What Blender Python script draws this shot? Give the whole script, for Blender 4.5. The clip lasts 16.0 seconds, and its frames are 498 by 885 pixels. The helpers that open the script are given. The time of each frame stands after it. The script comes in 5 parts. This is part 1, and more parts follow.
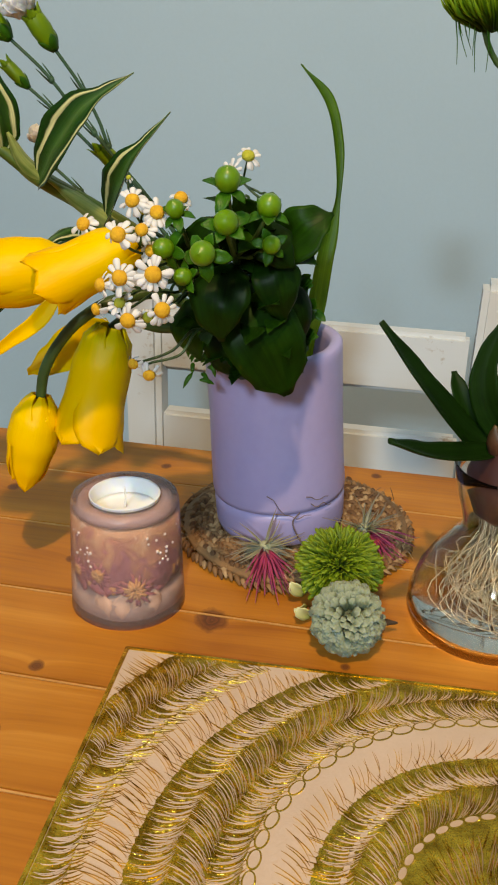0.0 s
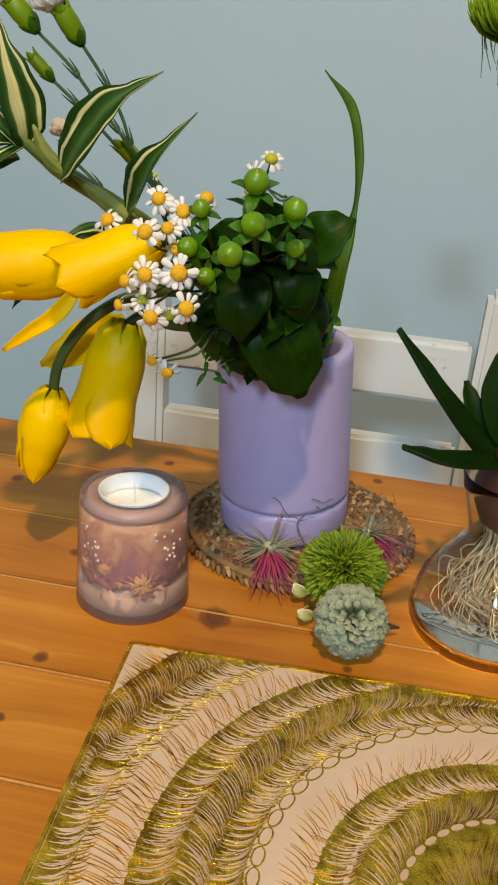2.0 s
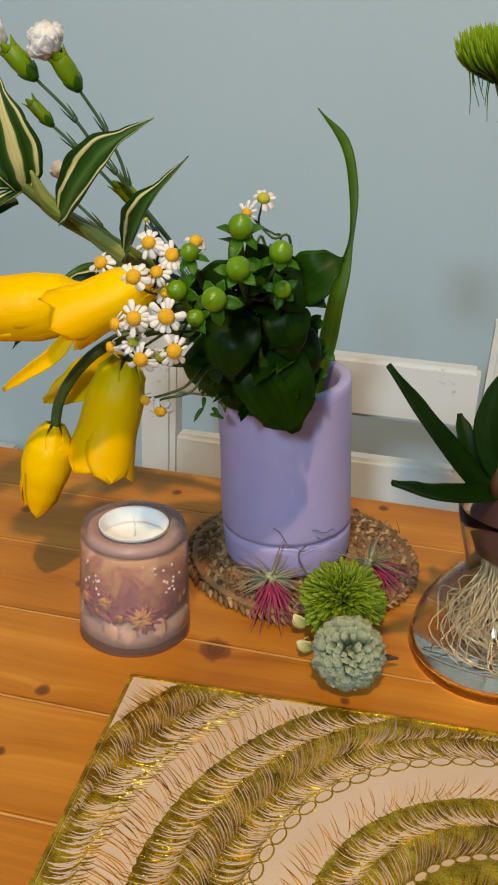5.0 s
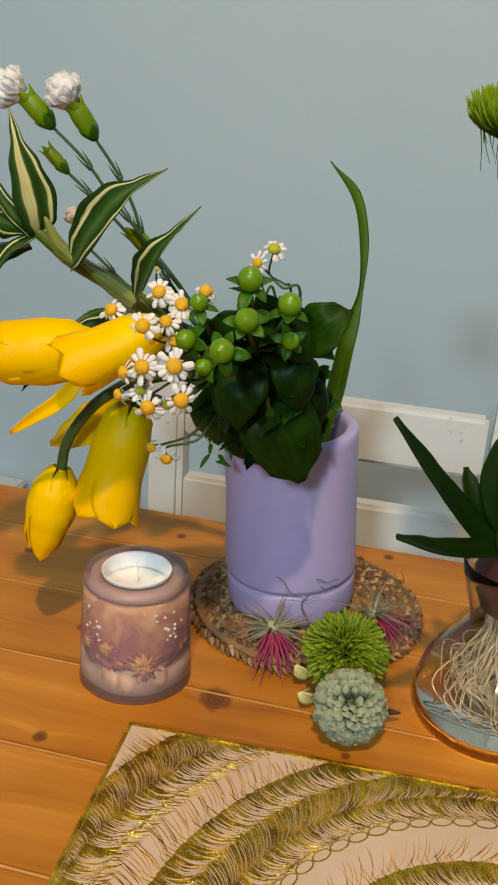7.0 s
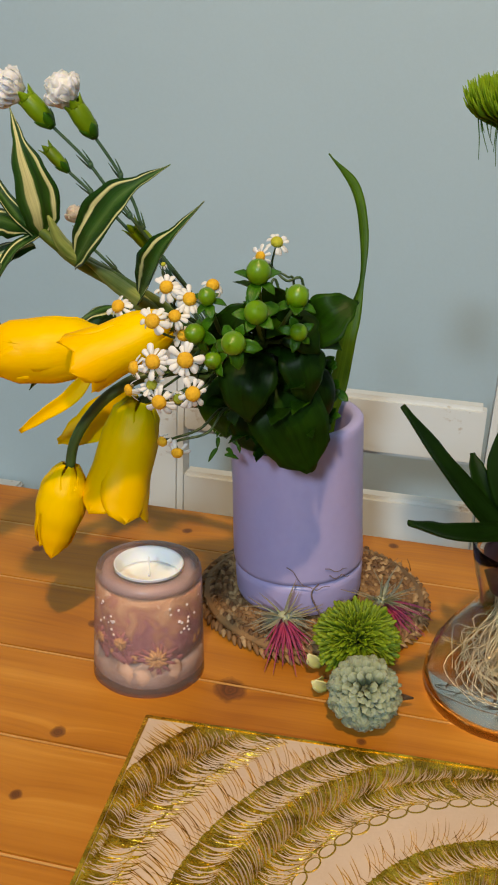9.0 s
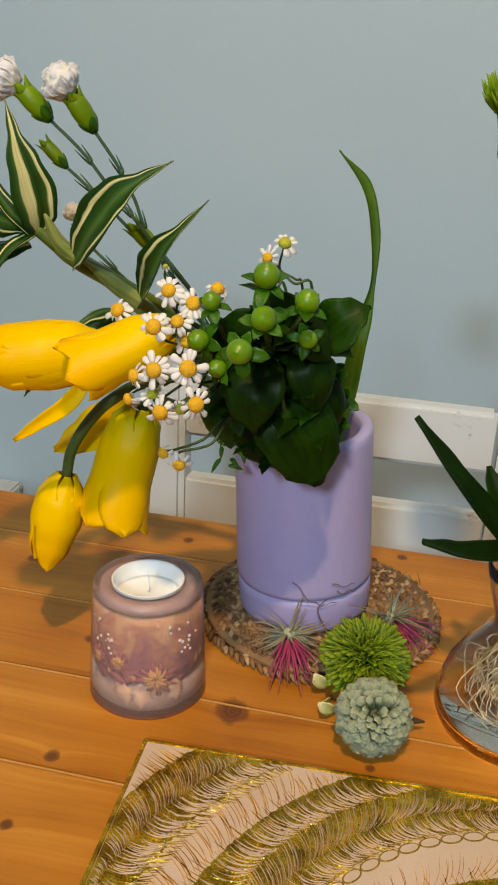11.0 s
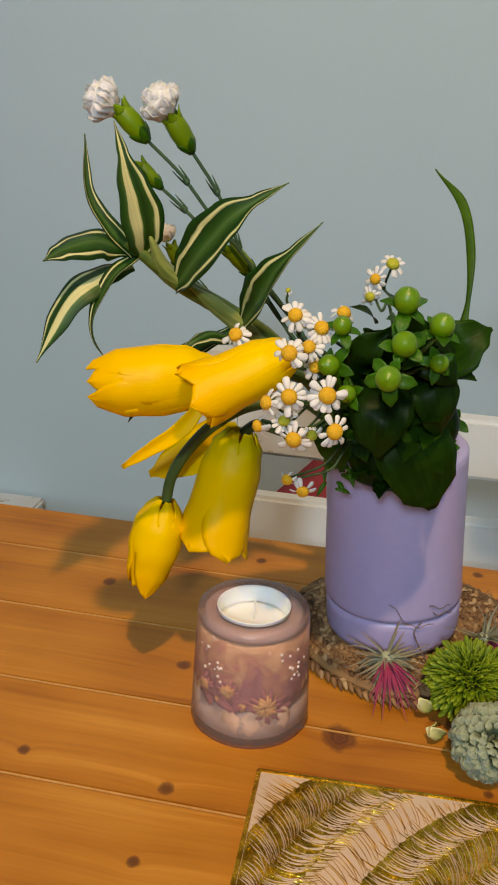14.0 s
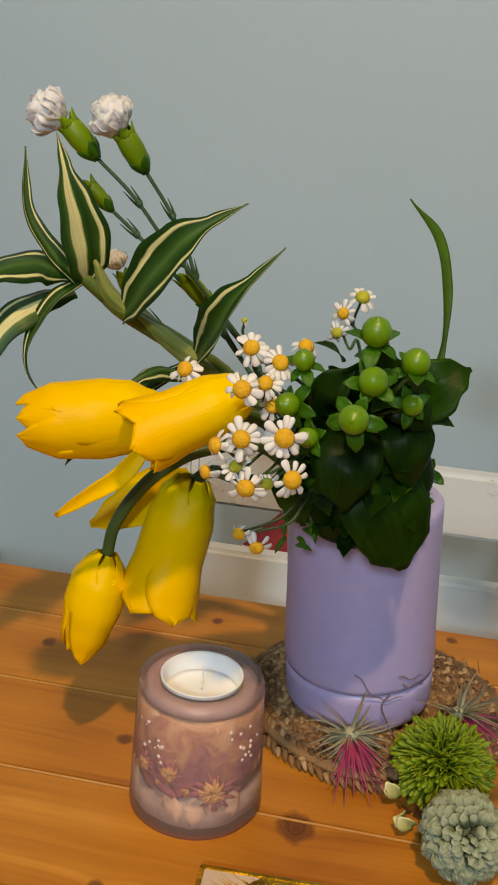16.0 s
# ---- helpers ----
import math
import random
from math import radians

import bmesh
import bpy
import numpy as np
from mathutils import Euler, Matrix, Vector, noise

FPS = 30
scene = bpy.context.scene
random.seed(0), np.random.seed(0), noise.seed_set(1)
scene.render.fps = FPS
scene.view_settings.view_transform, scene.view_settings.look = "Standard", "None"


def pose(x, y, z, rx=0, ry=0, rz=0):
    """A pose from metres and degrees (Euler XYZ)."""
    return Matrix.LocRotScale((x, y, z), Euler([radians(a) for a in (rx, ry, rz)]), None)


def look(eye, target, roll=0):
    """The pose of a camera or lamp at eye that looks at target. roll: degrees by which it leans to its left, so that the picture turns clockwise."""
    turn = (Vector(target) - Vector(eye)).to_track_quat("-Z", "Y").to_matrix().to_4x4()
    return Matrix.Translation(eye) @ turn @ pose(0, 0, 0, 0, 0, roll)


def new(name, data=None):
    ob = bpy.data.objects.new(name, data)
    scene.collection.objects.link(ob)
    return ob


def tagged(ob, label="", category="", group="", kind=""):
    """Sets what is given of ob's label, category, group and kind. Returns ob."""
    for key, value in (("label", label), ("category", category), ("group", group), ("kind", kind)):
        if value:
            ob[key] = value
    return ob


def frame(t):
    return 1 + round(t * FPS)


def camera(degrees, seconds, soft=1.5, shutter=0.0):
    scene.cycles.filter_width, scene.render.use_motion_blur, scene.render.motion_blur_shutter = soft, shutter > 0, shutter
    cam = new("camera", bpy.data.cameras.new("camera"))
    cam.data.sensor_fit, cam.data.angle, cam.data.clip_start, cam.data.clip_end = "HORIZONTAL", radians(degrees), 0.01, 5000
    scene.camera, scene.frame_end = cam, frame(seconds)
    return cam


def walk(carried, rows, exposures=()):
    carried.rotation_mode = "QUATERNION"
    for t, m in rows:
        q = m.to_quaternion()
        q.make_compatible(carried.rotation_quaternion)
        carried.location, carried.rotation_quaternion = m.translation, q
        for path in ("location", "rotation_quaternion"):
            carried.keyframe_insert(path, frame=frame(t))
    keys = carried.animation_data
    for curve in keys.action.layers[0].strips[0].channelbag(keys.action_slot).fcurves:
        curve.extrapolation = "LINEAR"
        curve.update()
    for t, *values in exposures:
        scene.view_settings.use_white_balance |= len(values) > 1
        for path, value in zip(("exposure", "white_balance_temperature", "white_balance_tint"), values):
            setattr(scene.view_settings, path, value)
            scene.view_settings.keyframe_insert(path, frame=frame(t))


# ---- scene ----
cam = camera(29.5, 16.0, 2.0)
PATH = [
    (0, (0.056, 0.101, 1.076), (-0.009, 1.908, 0.221), 1.4),
    (0.5, (0.039, 0.14, 1.075), (0.013, 1.953, 0.232), 2.2),
    (1, (0.05, 0.144, 1.081), (0.034, 1.954, 0.231), 4.2),
    (1.5, (0.05, 0.091, 1.082), (0.028, 1.902, 0.234), 4.6),
    (2, (0.041, 0.097, 1.077), (0.01, 1.906, 0.224), 4.1),
    (2.5, (0.047, 0.098, 1.08), (-0.001, 1.909, 0.232), 3.4),
    (3, (0.052, 0.124, 1.082), (-0.005, 1.939, 0.242), 2.7),
    (3.5, (0.055, 0.117, 1.088), (-0.018, 1.933, 0.251), 2.5),
    (6, (0.061, 0.092, 1.093), (-0.044, 1.92, 0.289), 2.6),
    (6.5, (0.053, 0.112, 1.095), (-0.053, 1.954, 0.323), 2.8),
    (7, (0.061, 0.099, 1.097), (-0.063, 1.945, 0.339), 3.6),
    (7.5, (0.059, 0.101, 1.1), (-0.073, 1.946, 0.337), 3.4),
    (8, (0.06, 0.106, 1.092), (-0.081, 1.95, 0.331), 3.1),
    (8.5, (0.057, 0.091, 1.096), (-0.07, 1.934, 0.33), 3.1),
    (9, (0.051, 0.093, 1.096), (-0.05, 1.939, 0.332), 2.3),
    (11.5, (0.047, 0.121, 1.093), (-0.056, 1.963, 0.32), 2.7),
    (12, (0.045, 0.119, 1.093), (-0.066, 1.959, 0.318), 2.4),
    (12.5, (0.037, 0.116, 1.094), (-0.081, 1.955, 0.315), 2.3),
    (13, (0.031, 0.118, 1.095), (-0.092, 1.954, 0.311), 2.0),
    (13.5, (0.007, 0.114, 1.095), (-0.097, 1.952, 0.313), 1.8),
    (14, (-0.021, 0.124, 1.096), (-0.086, 1.975, 0.342), 2.4),
    (14.5, (-0.033, 0.145, 1.086), (-0.055, 2.017, 0.383), 4.6),
    (15, (-0.022, 0.155, 1.082), (-0.032, 2.047, 0.433), 4.1),
    (15.5, (-0.01, 0.166, 1.079), (-0.019, 2.058, 0.432), 3.8),
    (16, (-0.012, 0.172, 1.076), (-0.029, 2.064, 0.426), 4.1),
]
walk(cam, [(t, look(eye, target, roll)) for t, eye, target, roll in PATH], [(0, 0.07, 7570, 12), (3.5, 0.05, 7520, 12), (6, -0.01, 7690, 13), (9, -0.01, 7740, 13), (11.5, 0.0, 7740, 14), (13, -0.01, 7790, 14), (14.5, -0.14, 8090, 16), (16, -0.16, 8190, 16)])

# ---- world and lights ----
world = bpy.data.worlds.new("world")
scene.world = world
world.use_nodes = True
bgn = world.node_tree.nodes["Background"]
bgn.inputs[0].default_value = (0.55, 0.68, 0.85, 1)
bgn.inputs[1].default_value = 0.03


def area_lamp(name, eye, target, size, power, color):
    data = bpy.data.lights.new(name, "AREA")
    data.shape, data.size, data.energy, data.color = "DISK", size, power, color
    ob = new(name, data)
    ob.matrix_world = look(eye, target)
    return ob


area_lamp("ceiling_lamp_light", (0.05, -0.20, 2.25), (0.03, 0.62, 0.8), 0.07, 18, (1.0, 0.735, 0.43))
win = bpy.data.lights.new("window_light", "AREA")
win.shape, win.size, win.size_y, win.energy, win.color = "RECTANGLE", 0.22, 0.26, 54, (0.58, 0.80, 1.0)
wob = new("window_light", win)
wob.matrix_world = look((-0.34, -2.07, 2.30), (0.05, 0.9, 0.85))

# ---- materials ----


class Nodes:
    """A short way to write a node tree."""

    def __init__(self, name):
        self.mat = bpy.data.materials.new(name)
        self.mat.use_nodes = True
        self.t = self.mat.node_tree
        self.bsdf = self.t.nodes["Principled BSDF"]

    def add(self, kind, values=(), operation="", use_clamp=False, blend_type=""):
        n = self.t.nodes.new(kind)
        if operation:
            n.operation = operation
        if use_clamp:
            n.use_clamp = True
        if blend_type:
            n.data_type, n.blend_type = "RGBA", blend_type
        for key, value in dict(values).items():
            if isinstance(value, bpy.types.NodeSocket):
                self.t.links.new(value, n.inputs[key])
            else:
                n.inputs[key].default_value = value
        return n

    def put(self, key, value):
        if isinstance(value, bpy.types.NodeSocket):
            self.t.links.new(value, self.bsdf.inputs[key])
        else:
            self.bsdf.inputs[key].default_value = value

    def coords(self, scale=(1, 1, 1), turn=0.0, kind="Object"):
        c = self.add("ShaderNodeTexCoord")
        return self.add("ShaderNodeMapping", {"Vector": c.outputs[kind], "Scale": scale, "Rotation": (0, 0, turn)}).outputs[0]

    def noise(self, vec, scale, detail=4.0, rough=0.55, distortion=0.0):
        return self.add("ShaderNodeTexNoise", {"Vector": vec, "Scale": scale, "Detail": detail, "Roughness": rough, "Distortion": distortion}).outputs[0]

    def ramp(self, fac, stops):
        n = self.add("ShaderNodeValToRGB", {"Fac": fac})
        e = n.color_ramp.elements
        while len(e) < len(stops):
            e.new(0.5)
        for el, (p, c) in zip(e, stops):
            el.position, el.color = p, (*c, 1) if len(c) == 3 else c
        return n.outputs[0]

    def mix(self, fac, a, b, blend="MIX"):
        n = self.add("ShaderNodeMix", blend_type=blend)
        for key, value in ((0, fac), (6, a), (7, b)):
            if isinstance(value, bpy.types.NodeSocket):
                self.t.links.new(value, n.inputs[key])
            else:
                n.inputs[key].default_value = value if key == 0 else (*value, 1)
        return n.outputs[2]

    def math(self, op, a, b=0.0, clamp=False):
        return self.add("ShaderNodeMath", {0: a, 1: b}, operation=op, use_clamp=clamp).outputs[0]

    def bump(self, height, strength=0.3, distance=0.001):
        self.put("Normal", self.add("ShaderNodeBump", {"Height": height, "Strength": strength, "Distance": distance}).outputs[0])


def simple(name, a, b, scale=60.0, rough=0.5, bump=0.2, bump_scale=None, distance=0.0008, metal=0.0, sss=0.0, sheen=0.0):
    """A surface that varies between two colours at two scales."""
    n = Nodes(name)
    v = n.coords()
    big, fine = n.noise(v, scale, 3.0), n.noise(v, bump_scale or scale * 6, 5.0)
    fac = n.math("MULTIPLY_ADD", big, 0.7)
    n.t.links.new(n.math("MULTIPLY", fine, 0.35), fac.node.inputs[2])
    n.put("Base Color", n.ramp(fac, [(0.3, a), (0.72, b)]))
    n.put("Roughness", rough)
    n.put("Metallic", metal)
    if sss:
        n.put("Subsurface Weight", sss)
        n.put("Subsurface Radius", (0.004, 0.003, 0.0015))
        n.put("Subsurface Scale", 1.0)
    n.bump(fine, bump, distance)
    return n.mat


def leafy(name, dark, light, rough=0.42, veins=26.0, gloss=0.4, vary=(1.0, 1.0, 1.0)):
    """Leaf: along-the-leaf streaks from the strip's own coordinates, uneven tone from noise."""
    n = Nodes(name)
    uv = n.coords((1, 1, 1), kind="UV")
    streak = n.noise(n.add("ShaderNodeMapping", {"Vector": uv, "Scale": (veins, 1.2, 1)}).outputs[0], 1.0, 3.0)
    patch = n.noise(n.coords(), 55.0, 3.0)
    fac = n.math("ADD", n.math("MULTIPLY", streak, 0.55), n.math("MULTIPLY", patch, 0.45))
    tone = n.ramp(fac, [(0.32, dark), (0.68, light)])
    rnd = n.add("ShaderNodeObjectInfo").outputs["Random"]
    n.put("Base Color", n.mix(1.0, tone, n.ramp(rnd, [(0.0, (0.7, 0.72, 0.7)), (0.6, (1, 1, 1)), (1.0, vary)]), "MULTIPLY"))
    n.put("Roughness", rough)
    n.put("Specular IOR Level", gloss)
    n.put("Subsurface Weight", 0.12)
    n.put("Subsurface Radius", (0.002, 0.003, 0.001))
    n.put("Subsurface Scale", 1.0)
    n.bump(streak, 0.25, 0.0006)
    return n.mat


def variegated(name, broad=False):
    """Dracaena leaf: dark and grey-green bands, cream stripes of uneven width, dark margin."""
    n = Nodes(name)
    uv = n.coords((1, 1, 1), kind="UV")
    sep = n.add("ShaderNodeSeparateXYZ", {0: uv})
    rnd = n.add("ShaderNodeObjectInfo").outputs["Random"]
    off = n.add("ShaderNodeCombineXYZ", {0: n.math("MULTIPLY", rnd, 9.0), 1: n.math("MULTIPLY", rnd, 5.0), 2: 0.0}).outputs[0]
    v = n.add("ShaderNodeVectorMath", {0: uv, 1: off}, operation="ADD").outputs[0]
    wob = n.noise(n.add("ShaderNodeMapping", {"Vector": v, "Scale": (2.0, 2.0, 1)}).outputs[0], 1.5, 2.0)
    x = n.math("ADD", sep.outputs[0], n.math("MULTIPLY", n.math("SUBTRACT", wob, 0.5), 0.16))
    streak = n.noise(n.add("ShaderNodeMapping", {"Vector": v, "Scale": (30.0, 0.8, 1)}).outputs[0], 1.0, 3.0)
    x2 = n.math("ADD", x, n.math("MULTIPLY", n.math("SUBTRACT", streak, 0.5), 0.07))
    g1, g2, g3, cr = (0.006, 0.030, 0.003), (0.020, 0.070, 0.008), (0.060, 0.125, 0.030), (0.62, 0.60, 0.30)
    if broad:
        stops = [(0.0, g1), (0.16, g2), (0.26, g3), (0.30, cr), (0.52, cr), (0.56, g2), (0.66, g1), (0.80, g2), (0.84, cr), (0.89, cr), (0.92, g1)]
    else:
        stops = [(0.0, g1), (0.11, g1), (0.135, cr), (0.17, cr), (0.20, g1), (0.36, g2), (0.47, g3), (0.60, g2), (0.72, g1), (0.79, g2), (0.81, cr), (0.86, cr), (0.885, g1)]
    tone = n.ramp(x2, stops)
    n.put("Base Color", n.mix(n.ramp(streak, [(0.45, (0, 0, 0)), (0.75, (0.5, 0.5, 0.5))]), tone, g1))
    n.put("Roughness", 0.40)
    n.put("Specular IOR Level", 0.22)
    n.put("Subsurface Weight", 0.1)
    n.put("Subsurface Radius", (0.002, 0.003, 0.001))
    n.put("Subsurface Scale", 1.0)
    n.bump(streak, 0.35, 0.0008)
    return n.mat


def petal_mat(name, base, mid, tip, rough=0.45, streaks=40.0, sss=0.25, through_light=0.0, gloss=0.5):
    """Petal: tone runs from base to tip, fine streaks along it."""
    n = Nodes(name)
    uv = n.coords((1, 1, 1), kind="UV")
    sep = n.add("ShaderNodeSeparateXYZ", {0: uv})
    streak = n.noise(n.add("ShaderNodeMapping", {"Vector": uv, "Scale": (streaks, 1.5, 1)}).outputs[0], 1.0, 3.0)
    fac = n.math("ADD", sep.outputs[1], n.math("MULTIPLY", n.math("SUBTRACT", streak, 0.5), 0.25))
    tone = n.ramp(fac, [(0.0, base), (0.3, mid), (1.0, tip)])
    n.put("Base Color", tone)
    n.put("Roughness", rough)
    n.put("Specular IOR Level", gloss)
    n.put("Subsurface Weight", sss)
    n.put("Subsurface Radius", (0.004, 0.003, 0.001))
    n.put("Subsurface Scale", 1.0)
    n.bump(streak, 0.2, 0.0006)
    if through_light:
        thin = n.add("ShaderNodeBsdfTranslucent", {"Color": tone})
        both = n.add("ShaderNodeMixShader", {0: through_light, 1: n.bsdf.outputs[0], 2: thin.outputs[0]})
        n.t.links.new(both.outputs[0], n.t.nodes["Material Output"].inputs[0])
    return n.mat


TURN_TABLE = radians(-9.1)


def pine():
    n = Nodes("pine_boards")
    rnd = n.add("ShaderNodeObjectInfo").outputs["Random"]
    pos = n.coords((1, 1, 1), -TURN_TABLE)
    off = n.add("ShaderNodeCombineXYZ", {0: n.math("MULTIPLY", rnd, 7.0), 1: 0.0, 2: n.math("MULTIPLY", rnd, 3.0)}).outputs[0]
    v = n.add("ShaderNodeVectorMath", {0: pos, 1: off}, operation="ADD").outputs[0]
    knot_fac = None
    # knots: place on the boards, width and length
    for kx, ky, r in KNOTS:
        d = n.add("ShaderNodeVectorMath", {0: pos, 1: (kx, ky, 0.75)}, operation="SUBTRACT").outputs[0]
        d = n.add("ShaderNodeVectorMath", {0: d, 1: (0.95 / r, 0.9 / r, 0.0)}, operation="MULTIPLY").outputs[0]
        dist = n.add("ShaderNodeVectorMath", {0: d}, operation="LENGTH").outputs["Value"]
        knot_fac = dist if knot_fac is None else n.math("MINIMUM", knot_fac, dist)
    swirl = n.math("DIVIDE", 0.010, n.math("ADD", knot_fac, 0.8))
    grain_v = n.add("ShaderNodeVectorMath", {0: v, 1: n.add("ShaderNodeCombineXYZ", {0: 0.0, 1: swirl, 2: 0.0}).outputs[0]}, operation="ADD").outputs[0]
    m1 = n.add("ShaderNodeMapping", {"Vector": grain_v, "Scale": (1.6, 26.0, 26.0)}).outputs[0]
    m2 = n.add("ShaderNodeMapping", {"Vector": grain_v, "Scale": (9.0, 330.0, 330.0)}).outputs[0]
    g1 = n.noise(m1, 1.6, 4.0, 0.55, 0.8)
    g2 = n.noise(m2, 1.0, 4.0, 0.6)
    blotch = n.noise(v, 7.0, 3.0)
    fac = n.math("ADD", n.math("MULTIPLY", g1, 0.38), n.math("ADD", n.math("MULTIPLY", g2, 0.22), n.math("MULTIPLY", blotch, 0.40)))
    col = n.ramp(fac, [(0.36, (0.30, 0.092, 0.008)), (0.45, (0.42, 0.148, 0.014)), (0.54, (0.50, 0.190, 0.021)), (0.64, (0.60, 0.255, 0.038))])
    wob = n.noise(v, 160.0, 3.0)
    kf = n.math("ADD", knot_fac, n.math("MULTIPLY", n.math("SUBTRACT", wob, 0.5), 0.7))
    kmask = n.ramp(kf, [(0.45, (0.88, 0.88, 0.88)), (0.75, (0.66, 0.66, 0.66)), (1.25, (0.22, 0.22, 0.22)), (2.0, (0, 0, 0))])
    kring = n.ramp(n.math("FRACT", n.math("MULTIPLY", kf, 3.0)), [(0.0, (0.055, 0.016, 0.006)), (1.0, (0.15, 0.045, 0.014))])
    col = n.mix(kmask, col, kring)
    tint = n.ramp(rnd, [(0.0, (0.93, 0.92, 0.91)), (1.0, (1.0, 1.0, 1.0))])
    n.put("Base Color", n.mix(1.0, col, tint, "MULTIPLY"))
    n.put("Roughness", n.ramp(g2, [(0.3, (0.46, 0.46, 0.46)), (0.7, (0.6, 0.6, 0.6))]))
    n.put("Specular IOR Level", 0.35)
    n.bump(n.math("ADD", g2, n.math("MULTIPLY", g1, 0.8)), 0.12, 0.0008)
    return n.mat


# board frame: along the boards, across them (metres), radius
def to_board(x, y):
    c, s = math.cos(-TURN_TABLE), math.sin(-TURN_TABLE)
    return c * x - s * y, s * x + c * y


KNOTS = [(*to_board(x, y), r) for x, y, r in (
    (0.021, 0.549, 0.0105), (-0.072, 0.607, 0.0045), (-0.069, 0.501, 0.0045), (-0.078, 0.453, 0.0035),
    (0.096, 0.512, 0.003), (-0.135, 0.700, 0.005), (-0.03, 0.742, 0.004), (0.13, 0.74, 0.004), (-0.148, 0.523, 0.0036))]
PINE = pine()
# pale wood tone that paints the highlight along the plank seams
SEAM_SHINE = simple("seam_shine", (0.50, 0.22, 0.05), (0.66, 0.36, 0.12), 30.0, 0.6, 0.2)
WALL = simple("blue_grey_wall_paint", (0.418, 0.556, 0.640), (0.448, 0.586, 0.670), 3.0, 0.75, 0.15, 220.0)
CEIL = simple("ceiling_paint", (0.75, 0.75, 0.73), (0.8, 0.8, 0.78), 3.0, 0.9, 0.1, 200.0)
FLOOR = simple("floor_wood", (0.16, 0.09, 0.05), (0.26, 0.15, 0.08), 6.0, 0.5, 0.2, 90.0)
LILAC = simple("lilac_glaze", (0.345, 0.315, 0.59), (0.40, 0.365, 0.645), 22.0, 0.36, 0.2, 160.0, 0.0005)


def worn_white():
    n = Nodes("worn_white_paint")
    v = n.coords((1, 1, 1), -TURN_TABLE)
    brush = n.noise(n.add("ShaderNodeMapping", {"Vector": v, "Scale": (4, 60, 60)}).outputs[0], 3.0, 4.0)
    wear = n.noise(v, 22.0, 6.0, 0.65)
    tone = n.ramp(n.noise(v, 5.0, 2.0), [(0.4, (0.60, 0.58, 0.53)), (0.6, (0.66, 0.70, 0.72))])
    edge = n.ramp(n.math("ADD", wear, n.math("MULTIPLY", brush, 0.15)), [(0.70, (0, 0, 0)), (0.78, (1, 1, 1))])
    n.put("Base Color", n.mix(edge, tone, (0.36, 0.27, 0.18)))
    n.put("Roughness", 0.55)
    n.bump(brush, 0.2, 0.0008)
    return n.mat


WORN = worn_white()
WHITE = simple("white_ceramic", (0.78, 0.77, 0.74), (0.82, 0.81, 0.78), 20.0, 0.2, 0.05)
RED = simple("red_cloth", (0.32, 0.03, 0.05), (0.42, 0.05, 0.07), 60.0, 0.8, 0.4, 900.0)
STEM = leafy("stem_green", (0.035, 0.075, 0.02), (0.08, 0.15, 0.035))
STEM_GREY = leafy("carnation_stem", (0.022, 0.06, 0.035), (0.06, 0.12, 0.06), 0.5, 10.0, 0.2)
STEM_BR = simple("dry_brown", (0.12, 0.08, 0.07), (0.22, 0.16, 0.15), 200.0, 0.7, 0.3)
STEM_DK = leafy("thin_dark_stem", (0.02, 0.05, 0.014), (0.05, 0.10, 0.03))
LEAF_DK = leafy("hypericum_leaf", (0.0025, 0.012, 0.0008), (0.009, 0.036, 0.002), 0.42, 14.0, 0.08, (2.6, 2.4, 1.3))
LEAF_BL = leafy("grass_blade", (0.016, 0.062, 0.002), (0.085, 0.19, 0.008), 0.45, 12.0, 0.2)
LEAF_HY = leafy("hyacinth_leaf", (0.003, 0.014, 0.001), (0.009, 0.034, 0.003), 0.45, 24.0, 0.10)
LEAF_SH = leafy("dracaena_sheath", (0.035, 0.10, 0.010), (0.36, 0.38, 0.12), 0.4, 7.0, 0.3)
STEM_DR = leafy("dracaena_stem", (0.03, 0.085, 0.008), (0.22, 0.27, 0.05), 0.4, 7.0, 0.3)
VARIE = variegated("variegated_leaf")
VARIE_B = variegated("broad_striped_leaf", True)
CALYX = leafy("calyx_green", (0.06, 0.15, 0.002), (0.24, 0.36, 0.008), 0.4, 8.0, 0.25)
SEPAL = leafy("sepal_green", (0.012, 0.062, 0.002), (0.040, 0.15, 0.005), 0.4, 12.0, 0.2)
BERRY = simple("green_berry", (0.070, 0.175, 0.001), (0.125, 0.27, 0.002), 90.0, 0.38, 0.05, sss=0.2)
TULIP = petal_mat("tulip_petal", (0.92, 0.61, 0.001), (0.99, 0.645, 0.0005), (0.99, 0.535, 0.0005), through_light=0.22, gloss=0.22, sss=0.1)
TULIP_G = petal_mat("tulip_petal_greenish", (0.64, 0.55, 0.003), (0.95, 0.66, 0.001), (0.98, 0.58, 0.001), through_light=0.28, gloss=0.22, sss=0.1)
CARN = petal_mat("carnation_petal", (0.90, 0.90, 0.87), (0.92, 0.92, 0.91), (0.93, 0.93, 0.93), through_light=0.35)
RAY = petal_mat("ray_petal", (0.80, 0.80, 0.70), (0.86, 0.86, 0.85), (0.88, 0.88, 0.88), 0.5, 8.0, 0.1, 0.25)
DISC = simple("yellow_disc", (0.62, 0.30, 0.01), (0.82, 0.48, 0.02), 500.0, 0.7, 0.9, 1600.0, 0.0008)
DISC_G = simple("green_disc", (0.34, 0.36, 0.02), (0.52, 0.50, 0.04), 500.0, 0.7, 0.9, 1600.0, 0.0008)


